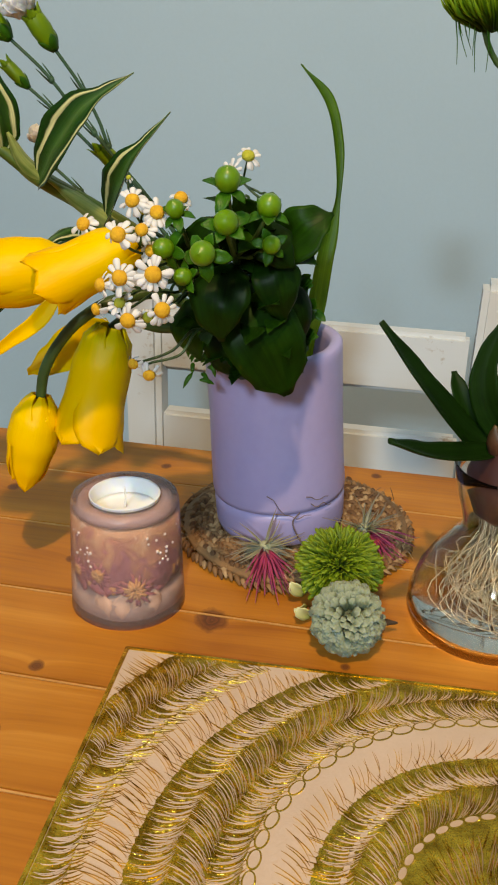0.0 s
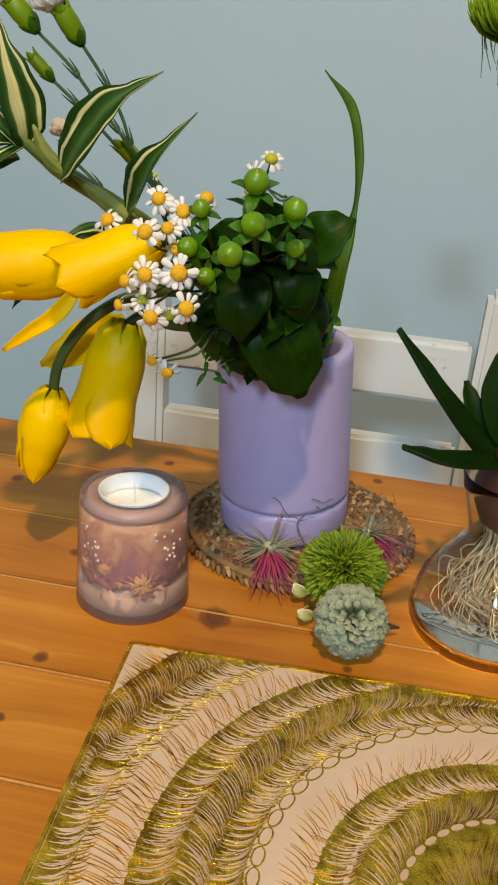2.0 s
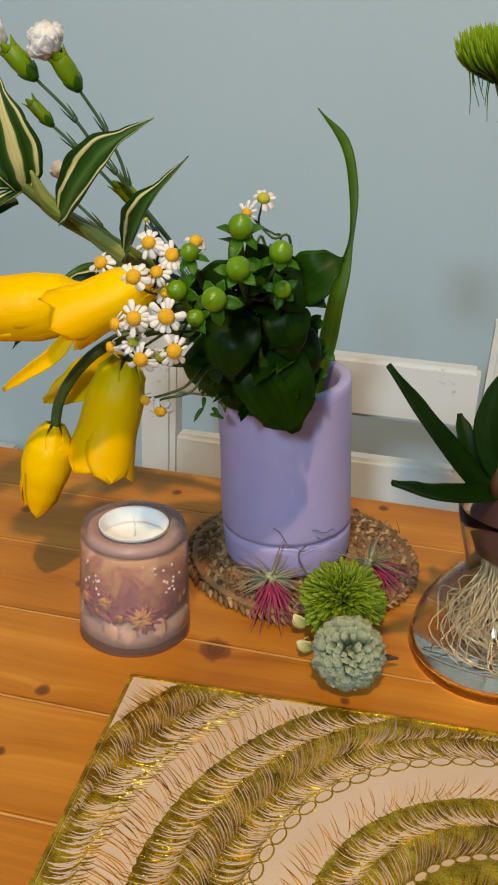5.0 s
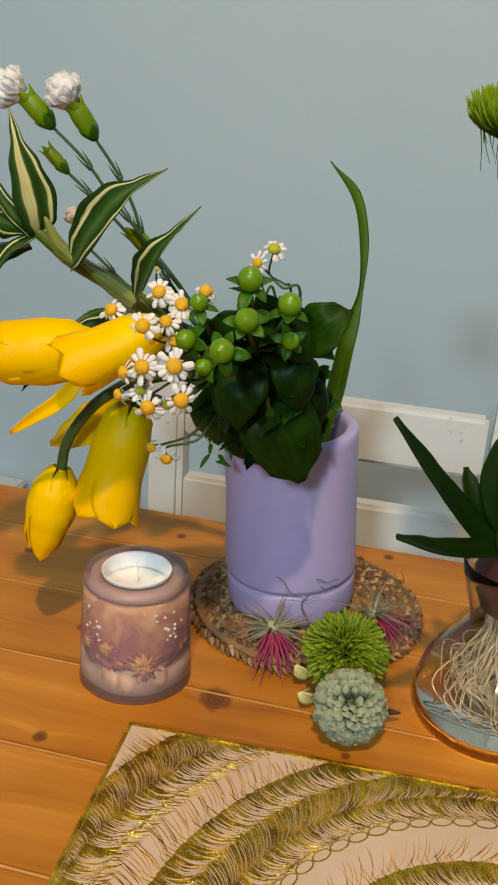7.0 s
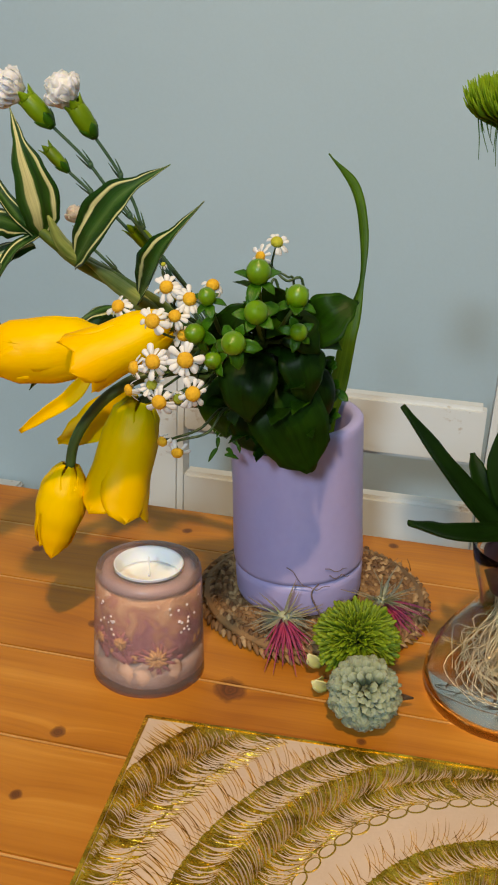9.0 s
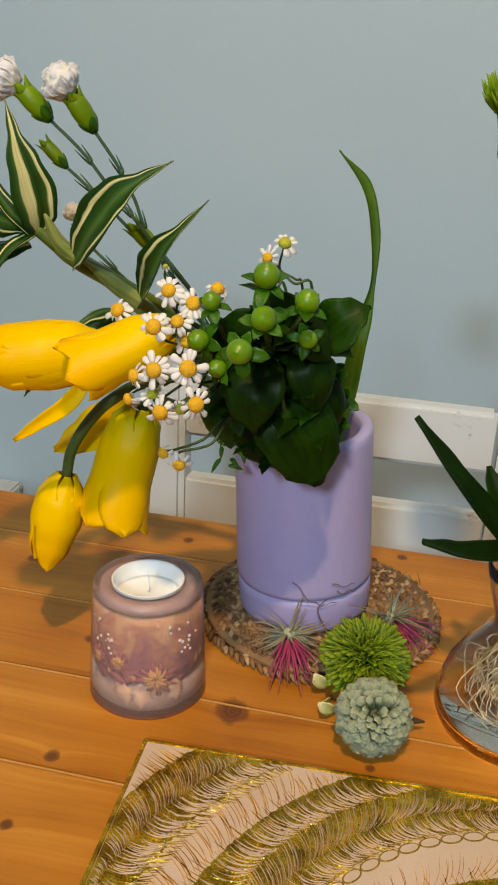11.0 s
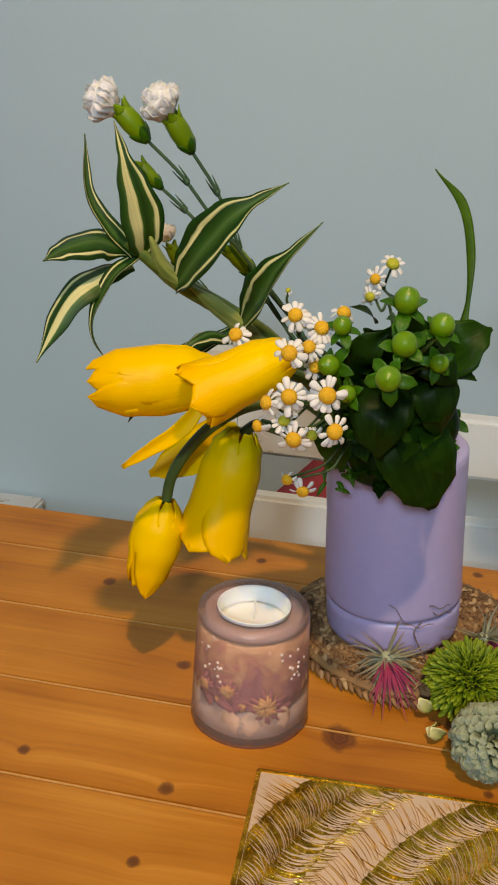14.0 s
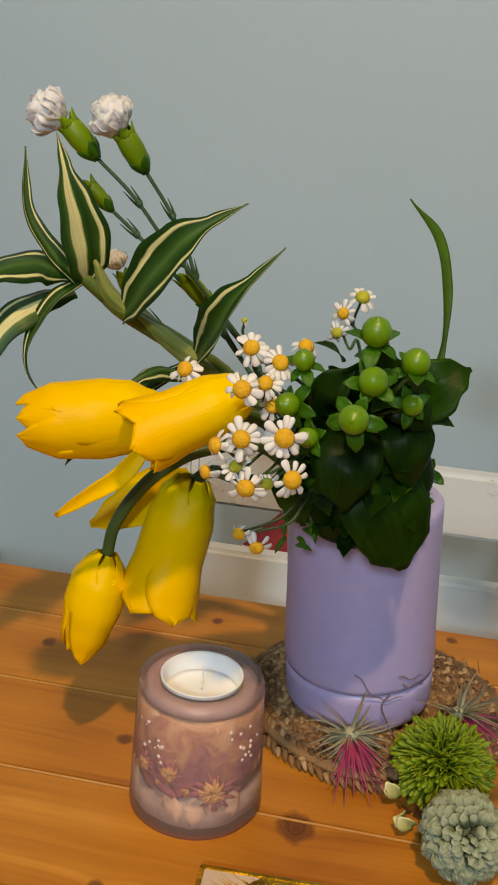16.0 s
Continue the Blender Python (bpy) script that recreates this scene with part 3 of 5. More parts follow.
def placemat():
    thing = root("placemat", MAT_TURN @ V((MU, -MV, 0)), "blush pink placemat with embossed gold feather rings", "placemat")
    bm = bmesh.new()
    box(bm, (0, -2 * MV, 0.0002), (2 * MU, 0, 0.0036), None, 0.0008)
    bmesh.ops.transform(bm, matrix=MAT_TURN, verts=bm.verts)
    part("base", bm, MATB, thing, smooth=False)
    z = 0.0037
    rnd = random.Random(4)

    def inside(u, v):
        return 0.0022 < u < 2 * MU - 0.0022 and 0.0022 < v < 2 * MV - 0.0022

    verts, faces = [], []

    def foil(r0, r1):
        """A thin ring of gold foil, cut off at the edge of the mat."""
        fv, ff, cut, rows, count = [], [], [], 4, 900
        for i in range(rows + 1):
            for k in range(count):
                a = 2 * math.pi * k / count
                jag = 0.0012 * noise.noise(V((k * 0.5, r0 * 900, i * 0.3)))
                r = r0 + (r1 - r0) * i / rows + (jag if i in (0, rows) else 0)
                u, v = MU + r * math.cos(a), MV + r * math.sin(a)
                cut.append(not inside(u, v))
                fv.append((min(max(u, 0.0022), 2 * MU - 0.0022), min(max(v, 0.0022), 2 * MV - 0.0022)))
        for i in range(rows):
            for k in range(count):
                q = (i * count + k, i * count + (k + 1) % count, (i + 1) * count + (k + 1) % count, (i + 1) * count + k)
                if not all(cut[j] for j in q):
                    ff.append(q)
        data = bpy.data.meshes.new("foil_ring")
        data.from_pydata([MAT_TURN @ V((u, -v, z + 0.00005)) for u, v in fv], [], ff)
        data.materials.append(GOLD)
        under(new("foil_ring", data), thing)

    for r0, r1 in ((0.008, 0.0885), (0.1165, 0.1635), (0.186, 0.2215)):
        foil(r0, r1)

    def stroke(r, a, length, lean, w, bend):
        """A raised crescent: from radius r inwards or outwards, leaning round the ring."""
        pts = []
        for k in range(7):
            f = k / 6
            rr = r + length * f * (0.6 + 0.4 * f)
            aa = a + (lean * f * (1.55 - 0.75 * f) + bend * f * f) / max(r, 0.012)
            pts.append((MU + rr * math.cos(aa), MV + rr * math.sin(aa)))
        if not all(inside(*p) for p in pts):
            if length > 0.003 and inside(*pts[0]):
                stroke(r, a, length * 0.55, lean * 0.55, w, bend * 0.3)
            return
        n0 = len(verts)
        for k, (u, v) in enumerate(pts):
            i, j = pts[max(k - 1, 0)], pts[min(k + 1, 6)]
            tx, ty = j[0] - i[0], j[1] - i[1]
            ln = math.hypot(tx, ty) or 1
            nx, ny = -ty / ln, tx / ln
            ww = w * (0.35, 0.8, 1.0, 1.0, 0.9, 0.65, 0.1)[k] / 2
            hz = (0.0001, 0.0003, 0.0005, 0.0005, 0.0004, 0.0003, 0.0001)[k]
            for sx, h in ((-1, -0.0003), (0, hz), (1, -0.0003)):
                verts.append(MAT_TURN @ V((u + sx * ww * nx, -(v + sx * ww * ny), z + h)))
        for k in range(6):
            for s in range(2):
                q = n0 + 3 * k + s
                faces.append((q, q + 1, q + 4, q + 3))

    # rings of strokes: inner radius, outer radius, rows, gap between strokes, width, lean
    bands = ((0.010, 0.050, 3, 0.0024, 0.0008, 0.008), (0.055, 0.074, 1, 0.0020, 0.0008, 0.010), (0.070, 0.092, 1, 0.0018, 0.0008, -0.012),
             (0.090, 0.103, 1, 0.0030, 0.0005, 0.008), (0.115, 0.134, 1, 0.0020, 0.0008, -0.011), (0.127, 0.150, 1, 0.0020, 0.0008, 0.013),
             (0.143, 0.168, 1, 0.0020, 0.0008, -0.012), (0.164, 0.184, 1, 0.0019, 0.0004, 0.009), (0.180, 0.205, 1, 0.0018, 0.0008, -0.012),
             (0.198, 0.225, 1, 0.0020, 0.0008, 0.012), (0.214, 0.250, 1, 0.0015, 0.00042, -0.010))
    for r0, r1, rows, gap, w, lean in bands:
        for row in range(rows):
            ra = r0 + (r1 - r0) * row / rows
            ln = (r1 - r0) / rows
            count = int(2 * math.pi * (ra + ln / 2) / gap)
            for k in range(count):
                a = 2 * math.pi * (k + rnd.uniform(-0.3, 0.3)) / count
                stroke(ra + rnd.uniform(-0.001, 0.001), a, ln * rnd.uniform(0.85, 1.2), lean * rnd.uniform(0.6, 1.3), w * rnd.uniform(0.7, 1.2), rnd.uniform(0.001, 0.004))
    def relief(name, mat_, label):
        data = bpy.data.meshes.new(name)
        data.from_pydata(verts, [], faces)
        data.materials.append(mat_)
        ob = new(name, data)
        under(ob, thing)
        tagged(ob, label, kind="stuff")
        verts.clear()
        faces.clear()

    relief("feather_relief", GOLD, "embossed gold foil feather strokes")
    # pale gaps between the gold feathers
    z += 0.00015
    for r0, r1, gap, w, lean in ((0.012, 0.030, 0.0018, 0.0005, 0.008), (0.028, 0.046, 0.0018, 0.0006, 0.009), (0.056, 0.073, 0.0014, 0.0006, 0.010), (0.072, 0.088, 0.0014, 0.0005, -0.012), (0.117, 0.132, 0.0013, 0.0005, -0.011),
                                 (0.130, 0.148, 0.0013, 0.0006, 0.013), (0.146, 0.164, 0.0013, 0.0005, -0.012), (0.186, 0.203, 0.0013, 0.0006, -0.012), (0.201, 0.222, 0.0013, 0.0006, 0.012)):
        count = int(2 * math.pi * (r0 + r1) / 2 / gap)
        for k in range(count):
            if noise.noise(V((k * 0.21, r0 * 300, 2.0))) < -0.40:
                continue
            a = 2 * math.pi * (k + rnd.uniform(-0.25, 0.25)) / count
            stroke(r0 + rnd.uniform(-0.0008, 0.0008), a, (r1 - r0) * rnd.uniform(0.7, 1.0), lean * rnd.uniform(0.8, 1.15), w * rnd.uniform(0.6, 1.2), rnd.uniform(0.001, 0.004))
    relief("pale_relief", MATB, "blush gaps between the gold feathers")
    z -= 0.00015

    # rings of oval beads
    bm = bmesh.new()
    ring = 24
    outer = [bm.verts.new((math.cos(t) * 0.5, math.sin(t) * 0.5 * (0.55 + 0.0), 0.0)) for t in (2 * math.pi * k / ring for k in range(ring))]
    crest = [bm.verts.new((v.co.x * 0.88, v.co.y * 0.82, 0.05)) for v in outer]
    inner = [bm.verts.new((v.co.x * 0.76, v.co.y * 0.64, 0.0)) for v in outer]
    for a, b in ((outer, crest), (crest, inner)):
        for k in range(ring):
            bm.faces.new((a[k], a[(k + 1) % ring], b[(k + 1) % ring], b[k]))
    bead = mesh_of(bm, "bead", GOLD)
    bm = bmesh.new()
    for t in range(ring):
        bm.verts.new((0.42 * math.cos(6.283 * t / ring), 0.20 * math.sin(6.283 * t / ring), 0.03))
    bm.faces.new(bm.verts)
    bead_fill = mesh_of(bm, "bead_fill", MATB)
    for r, size in ((0.113, 0.0112), (0.0755, 0.0066), (0.054, 0.0078)):
        count = int(2 * math.pi * r / (size * 0.985))
        for k in range(count):
            a = 2 * math.pi * k / count
            u, v = MU + r * math.cos(a), MV + r * math.sin(a)
            m = MAT_TURN @ Matrix.Translation((u, -v, z)) @ Matrix.Rotation(-a + math.pi / 2, 4, "Z") @ Matrix.Diagonal((size, size, 0.006, 1))
            shared("bead_fill", bead_fill, m, shared("bead", bead, m, thing)).matrix_basis = Matrix()
    # gilt edge
    for lo, hi in (((0, -0.002, 0), (2 * MU, 0.0004, 0.0042)), ((0, -2 * MV - 0.0004, 0), (2 * MU, -2 * MV + 0.002, 0.0042)),
                   ((-0.0004, -2 * MV, 0.0001), (0.002, 0, 0.0041)), ((2 * MU - 0.002, -2 * MV, 0.0001), (2 * MU + 0.0004, 0, 0.0041))):
        bm = bmesh.new()
        box(bm, lo, hi, None, 0.0004)
        bmesh.ops.transform(bm, matrix=MAT_TURN, verts=bm.verts)
        part("gilt_edge", bm, GOLD, thing, smooth=False)


placemat()


def bowl():
    m = Matrix.Translation((0.155, 0.268, 0.7545))
    thing = root("bowl", m.translation, "plain white ceramic bowl on the placemat", "bowl")
    bm = bmesh.new()
    lathe(bm, [(0.0, 0.0), (0.026, 0.0), (0.028, 0.004), (0.045, 0.012), (0.062, 0.032), (0.066, 0.048), (0.0655, 0.0505), (0.0635, 0.050), (0.059, 0.034), (0.043, 0.016), (0.0, 0.010)], m, 56)
    part("body", bm, WHITE, thing)


bowl()


# ---- woven trivet ----
def trivet():
    c = V((0.0685, 0.657, 0.75))
    thing = root("woven_trivet", c, "round brown braided seagrass trivet", "trivet")
    bm = bmesh.new()
    lathe(bm, [(0.0, 0.001), (0.070, 0.001), (0.075, 0.004), (0.0745, 0.0065), (0.0, 0.0075)], Matrix.Translation(c), 48, 0.03)
    part("core", bm, GRASS_A, thing)
    rnd = random.Random(7)
    for ring in range(8):
        r = 0.0755 - ring * 0.0083
        bm = bmesh.new()
        count = int(2 * math.pi * r / 0.0042)
        for k in range(count):
            for lane in (-1, 1):
                a = 2 * math.pi * (k + 0.5 * (lane > 0) + rnd.uniform(-0.15, 0.15)) / count
                mid = r + lane * 0.0021 + rnd.uniform(-0.0006, 0.0006)
                er = V((math.cos(a), math.sin(a), 0))
                et = V((-math.sin(a), math.cos(a), 0))
                d = (et * 0.8 + er * lane * 0.62 + V((0, 0, rnd.uniform(-0.12, 0.12)))).normalized()
                p = c + er * mid + V((0, 0, 0.0072 + rnd.uniform(-0.0008, 0.001) - 0.003 * (ring == 0)))
                ln = rnd.uniform(0.0042, 0.0058)
                strip(bm, (p - d * ln - V((0, 0, 0.0026)), p + V((0, 0, 0.0012)), p + d * ln - V((0, 0, 0.0026))), (0.0014, 0.0034, 0.0036, 0.0012),
                      (0, 0, 1), -0.35, 0.0008, 4, 2)
        part("braid", bm, GRASS_A, thing)
    # loose fibres
    bm = bmesh.new()
    for k in range(70):
        a = rnd.uniform(0, 6.28)
        r = rnd.uniform(0.06, 0.078)
        p = c + V((r * math.cos(a), r * math.sin(a), rnd.uniform(0.004, 0.010)))
        d = V((rnd.uniform(-1, 1), rnd.uniform(-1, 1), rnd.uniform(-0.1, 0.5))).normalized() * rnd.uniform(0.006, 0.014)
        tube(bm, (p, p + d * 0.5 + V((0, 0, 0.001)), p + d), (0.0004, 0.0002), 4, 4)
    part("loose_fibre", bm, GRASS_A, thing)


trivet()

# ---- vase ----
VASE_M = Matrix.Translation((0.0582, 0.657, 0.7603)) @ Matrix.Rotation(radians(-4.0), 4, "Y") @ Matrix.Rotation(radians(1.0), 4, "X")


def vase():
    thing = root("vase", VASE_M.translation, "lilac bamboo-shaped ceramic vase, matt glazed", "vase")
    bm = bmesh.new()
    r, h = 0.0427, 0.1245
    prof = [(r - 0.0016, 0.0238), (r + 0.0004, 0.0248), (r + 0.0008, 0.028), (r + 0.0002, 0.045), (r - 0.0004, 0.08), (r + 0.0002, h - 0.006), (r, h - 0.0015), (r - 0.0014, h),
            (r - 0.0062, h), (r - 0.0078, h - 0.0014), (r - 0.0085, h - 0.006), (r - 0.0088, 0.05), (r - 0.009, 0.0238)]
    lathe(bm, prof + prof[:1], VASE_M, 72, 0.012, 3.0)
    part("body", bm, LILAC, thing)
    bm = bmesh.new()
    lathe(bm, [(0.0, 0.0), (r - 0.004, 0.0), (r - 0.0012, 0.0012), (r - 0.0004, 0.004), (r + 0.0002, 0.018), (r - 0.0002, 0.0222), (r - 0.0014, 0.0232), (r - 0.0017, 0.0237), (0.0, 0.0237)], VASE_M, 72, 0.012, 3.0)
    part("foot", bm, LILAC, thing, "slightly recessed lilac foot ring")


vase()
MOUTH = VASE_M @ V((0, 0, 0.118))


# ---- candle ----
def candle():
    c = V((-0.030, 0.5665, 0.75))
    m = Matrix.Translation(c)
    thing = root("candle_holder", c, "frosted resin candle holder with dried flowers set inside", "candle holder")
    bm = bmesh.new()
    h = 0.0705
    prof = [(0.0, 0.0), (0.0315, 0.0), (0.0335, 0.0014), (0.0332, 0.006), (0.0322, 0.03), (0.0312, 0.055), (0.0306, h - 0.003), (0.0298, h - 0.0006), (0.0285, h),
            (0.0210, h), (0.0200, h - 0.001), (0.0198, h - 0.0155), (0.0, h - 0.0155)]
    lathe(bm, prof, m, 64, 0.012, 8.0)
    part("body", bm, RESIN, thing).visible_shadow = False
    bm = bmesh.new()
    lathe(bm, [(0.0, 0.016), (0.020, 0.017), (0.0262, 0.022), (0.0288, 0.030), (0.0286, 0.044), (0.0278, 0.0545), (0.0266, 0.0600), (0.0245, 0.0618), (0.0228, 0.0618), (0.0226, 0.0545), (0.0, 0.0535)], m, 72, 0.10, 5.0)
    part("core", bm, DRIED, thing, "packed dried petals")
    bm = bmesh.new()
    lathe(bm, [(0.0, 0.0022), (0.024, 0.0022), (0.0285, 0.005), (0.0292, 0.012), (0.027, 0.019), (0.0, 0.0205)], m, 56, 0.06, 3.0)
    part("milky_base", bm, MILKY, thing, "cloudy pale resin at the bottom")
    bm = bmesh.new()
    lathe(bm, [(0.0206, 0.0632), (0.0258, 0.0630), (0.0268, 0.0655), (0.0258, 0.0680), (0.0218, 0.0684), (0.0207, 0.067), (0.0206, 0.0632)], m, 56, 0.03, 4.0)
    bmesh.ops.delete(bm, geom=[f for f in bm.faces if len(f.verts) > 4], context="FACES_ONLY")
    part("cloudy_collar", bm, COLLAR, thing, "cloudy lavender resin round the tealight")
    rnd = random.Random(3)

    def dried(name, mat_, count, z0, z1, size, r0=-0.0018, r1=-0.0006, a0=0.0, a1=6.28):
        bm = bmesh.new()
        for _ in range(count):
            a, z, r = rnd.uniform(a0, a1), rnd.uniform(z0, z1), rnd.uniform(r0, r1)
            er = V((math.cos(a), math.sin(a), 0))
            et = V((-math.sin(a), math.cos(a), 0))
            p = c + er * (0.0308 - 0.0026 * z / 0.07 + r) + V((0, 0, z))
            ln = size * rnd.uniform(0.6, 1.3)
            t = rnd.uniform(0, 6.28)
            d = (et * math.cos(t) + V((0, 0, 1)) * math.sin(t)) * ln / 2
            d.z = max(min(d.z, z - 0.004), -(z - 0.004)) if abs(d.z) > z - 0.004 else d.z
            strip(bm, (p - d - er * 0.0004 - er * ln * ln * 4, p, p + d - er * 0.0004 - er * ln * ln * 4), (ln * 0.2, ln * 0.6, ln * 0.7, ln * 0.2), er, -0.15, 0.0003, 5, 3, wave=0.25, seed=rnd.uniform(0, 9))
        part(name, bm, mat_, thing)

    dried("dried_petal", DUSK, 46, 0.020, 0.050, 0.010)
    dried("dried_petal", TAN, 34, 0.024, 0.040, 0.006, -0.0012, -0.0003)
    dried("dried_petal", CREAM, 12, 0.046, 0.058, 0.013, -0.0022, -0.0014)
    dried("dried_petal", CREAM, 7, 0.010, 0.018, 0.015, -0.0014, -0.0004)
    bm = bmesh.new()
    for k in range(26):
        a, z = rnd.choice((-2.35, -0.75)) + rnd.gauss(0, 0.20), rnd.uniform(0.038, 0.058)
        blob(bm, c + V((0.0300 * math.cos(a), 0.0300 * math.sin(a), z)), rnd.uniform(0.0006, 0.0012), (1, 1, 1), None, 0, 1, 1)
    part("bubble", bm, WAX, thing, "small white air bubbles")
    # flower heads pressed against the wall of the resin
    up = V((0, 0, 1))
    for turn, z, big in ((-72, 0.026, 1.0), (-112, 0.034, 0.62), (-142, 0.032, 0.55)):
        a = radians(turn)
        er, et = V((math.cos(a), math.sin(a), 0)), V((-math.sin(a), math.cos(a), 0))
        head = c + er * 0.0296 + up * z
        for mat_, n, rr, ln in ((DUSK, 26, 0.004, 0.008), (TAN, 44, 0.001, 0.006), (GOLDEN, 26, 0.0005, 0.004)):
            bm = bmesh.new()
            for k in range(n):
                t = 6.283 * k / n + rnd.uniform(-0.25, 0.25)
                d = et * math.cos(t) + up * math.sin(t)
                p = head + d * rr * big + er * (0.0 if mat_ is DUSK else rnd.uniform(0.0004, 0.0014))
                q = p + d * ln * big * rnd.uniform(0.5, 1.2)
                strip(bm, (p, (p + q) / 2 + er * 0.0006, q - er * 0.001), (0.0006, 0.0014, 0.0016, 0.0005), er, 0.2, 0.0003, 4, 2)
            part("dried_flower", bm, mat_, thing)
    light = root("tealight", c + V((0, 0, h - 0.0155)), "white tealight candle with unlit wick", "candle")
    zc = h - 0.0150
    bm = bmesh.new()
    lathe(bm, [(0.0, zc), (0.0188, zc), (0.0193, zc + 0.001), (0.0197, zc + 0.0152), (0.0202, zc + 0.0158), (0.0197, zc + 0.0162), (0.0188, zc + 0.0152), (0.0184, zc + 0.006), (0.0, zc + 0.002)], m, 48)
    part("cup", bm, CUP, light)
    bm = bmesh.new()
    lathe(bm, [(0.0, zc + 0.0025), (0.0182, zc + 0.0025), (0.0184, zc + 0.0066), (0.016, zc + 0.0060), (0.004, zc + 0.0058), (0.0, zc + 0.0064)], m, 40)
    part("wax", bm, WAX, light)
    bm = bmesh.new()
    p = c + V((0, 0, zc + 0.007))
    tube(bm, (p, p + V((0.0004, 0, 0.006)), p + V((0.0, 0, 0.0125))), (0.0006, 0.0005), 6)
    part("wick", bm, WAX, light)


candle()


# ---- flowers ----
def tulip(place, tip, radius, stem, label, mat_=None, profile=None, spread=58.0, spin=0.0, loose=None, seed=1, layer=0.0006):
    """A tulip head of six petals from place (its base) to tip, with its stem down into the vase."""
    mat_ = mat_ or TULIP
    thing = root("tulip", stem[-1], label, "tulip", "tulips in the vase")
    base, end = V(place), V(tip)
    axis = end - base
    length = axis.length
    q = aim(axis, spin)
    profile = profile or ((0.0, 0.30), (0.12, 0.66), (0.3, 0.95), (0.5, 1.0), (0.75, 0.86), (0.92, 0.66), (1.0, 0.5))
    rnd = random.Random(seed)

    def reach(v):
        for (a, ra), (b, rb) in zip(profile, profile[1:]):
            if v <= b:
                f = (v - a) / (b - a)
                f = f * f * (3 - 2 * f)
                return ra + (rb - ra) * f
        return profile[-1][1]

    for k in range(6):
        bm = bmesh.new()
        uv = bm.loops.layers.uv.verify()
        n, across = 18, 10
        mid = 2 * math.pi * k / 6 + rnd.uniform(-0.06, 0.06)
        outer = k % 2 == 0
        ln = rnd.uniform(0.94, 1.04)
        flare = rnd.uniform(-0.06, 0.10)
        grids = []
        for g in range(2):
            grid = []
            for i in range(n + 1):
                v = i / n
                half = radians(spread) * min(1.0, 0.35 + 2.0 * v) * (1 - max(0, (v - 0.62) / 0.38) ** 2.2) ** 0.62 + 0.004
                row = []
                for s in range(across + 1):
                    x = s / across * 2 - 1
                    w = noise.noise(V((x * 1.5 + k * 3.1, v * 3.0, seed)))
                    vv = v * ln
                    r = radius * (reach(min(v, 1)) + flare * max(0, v - 0.55) * 2) + (layer if outer else 0) + radius * 0.03 * w
                    r += 0.0005 * math.exp(-((x / 0.2) ** 2)) * (1 - v) - radius * 0.05 * x * x * outer
                    r -= g * 0.0006
                    a = mid + x * half
                    row.append(bm.verts.new(base + q @ V((r * math.cos(a), r * math.sin(a), vv * length + 0.002 * w * v))))
                grid.append(row)
            grids.append(grid)
        for grid in grids:
            for i in range(n):
                for s in range(across):
                    f = bm.faces.new((grid[i][s], grid[i][s + 1], grid[i + 1][s + 1], grid[i + 1][s]))
                    for loop, (ss, ii) in zip(f.loops, ((s, i), (s + 1, i), (s + 1, i + 1), (s, i + 1))):
                        loop[uv].uv = (ss / across, ii / n)
        a, b = grids
        for i in range(n):
            for s in (0, across):
                f = bm.faces.new((a[i][s], a[i + 1][s], b[i + 1][s], b[i][s]))
                for loop, ii in zip(f.loops, (i, i + 1, i + 1, i)):
                    loop[uv].uv = (s / across, ii / n)
        for s in range(across):
            bm.faces.new((a[n][s], a[n][s + 1], b[n][s + 1], b[n][s]))
        part("petal", bm, mat_, thing)
    for pts, widths, face in loose or ():
        bm = bmesh.new()
        strip(bm, pts, widths, face, 0.22, 0.0006, 16, 8, wave=0.05, seed=seed)
        part("petal", bm, mat_, thing)
    bm = bmesh.new()
    tube(bm, [base + axis.normalized() * 0.002, *stem], (0.0030, 0.0034, 0.0036), 12)
    part("stem", bm, STEM, thing)
    return thing


def m_in(x, y, z=-0.02):
    """A place inside the vase's mouth."""
    return VASE_M @ V((x, y, 0.1245 + z))


OPEN = ((0.0, 0.30), (0.1, 0.62), (0.3, 0.93), (0.55, 1.0), (0.8, 0.92), (1.0, 0.78))
tulip((-0.0511, 0.5778, 0.9472), (-0.1155, 0.5655, 0.9426), 0.0172, [(-0.03, 0.585, 0.948), (0.0, 0.605, 0.932), m_in(-0.012, -0.006), m_in(0.0, 0.0, -0.08)],
      "yellow tulip, fully coloured, head held level over the table", profile=((0.0, 0.35), (0.1, 0.66), (0.3, 0.95), (0.5, 1.04), (0.75, 0.96), (0.92, 0.72), (1.0, 0.45)), spin=0.5,
      loose=[([(-0.0594, 0.5675, 0.937), (-0.0717, 0.5634, 0.9215), (-0.0862, 0.5644, 0.9102), (-0.1011, 0.5665, 0.8983)], (0.005, 0.009, 0.008, 0.006, 0.0025), (0.4, -0.75, 0.4))], seed=2)
tulip((-0.0177, 0.558, 0.9663), (-0.064, 0.547, 0.9436), 0.0146, [(-0.008, 0.566, 0.962), (0.012, 0.59, 0.935), m_in(-0.004, -0.01), m_in(0.004, 0.0, -0.08)],
      "golden yellow tulip with cupped, part-open petals", profile=((0.0, 0.5), (0.1, 0.72), (0.3, 0.90), (0.6, 0.94), (0.85, 1.05), (1.0, 1.15)), spin=0.2, seed=5)
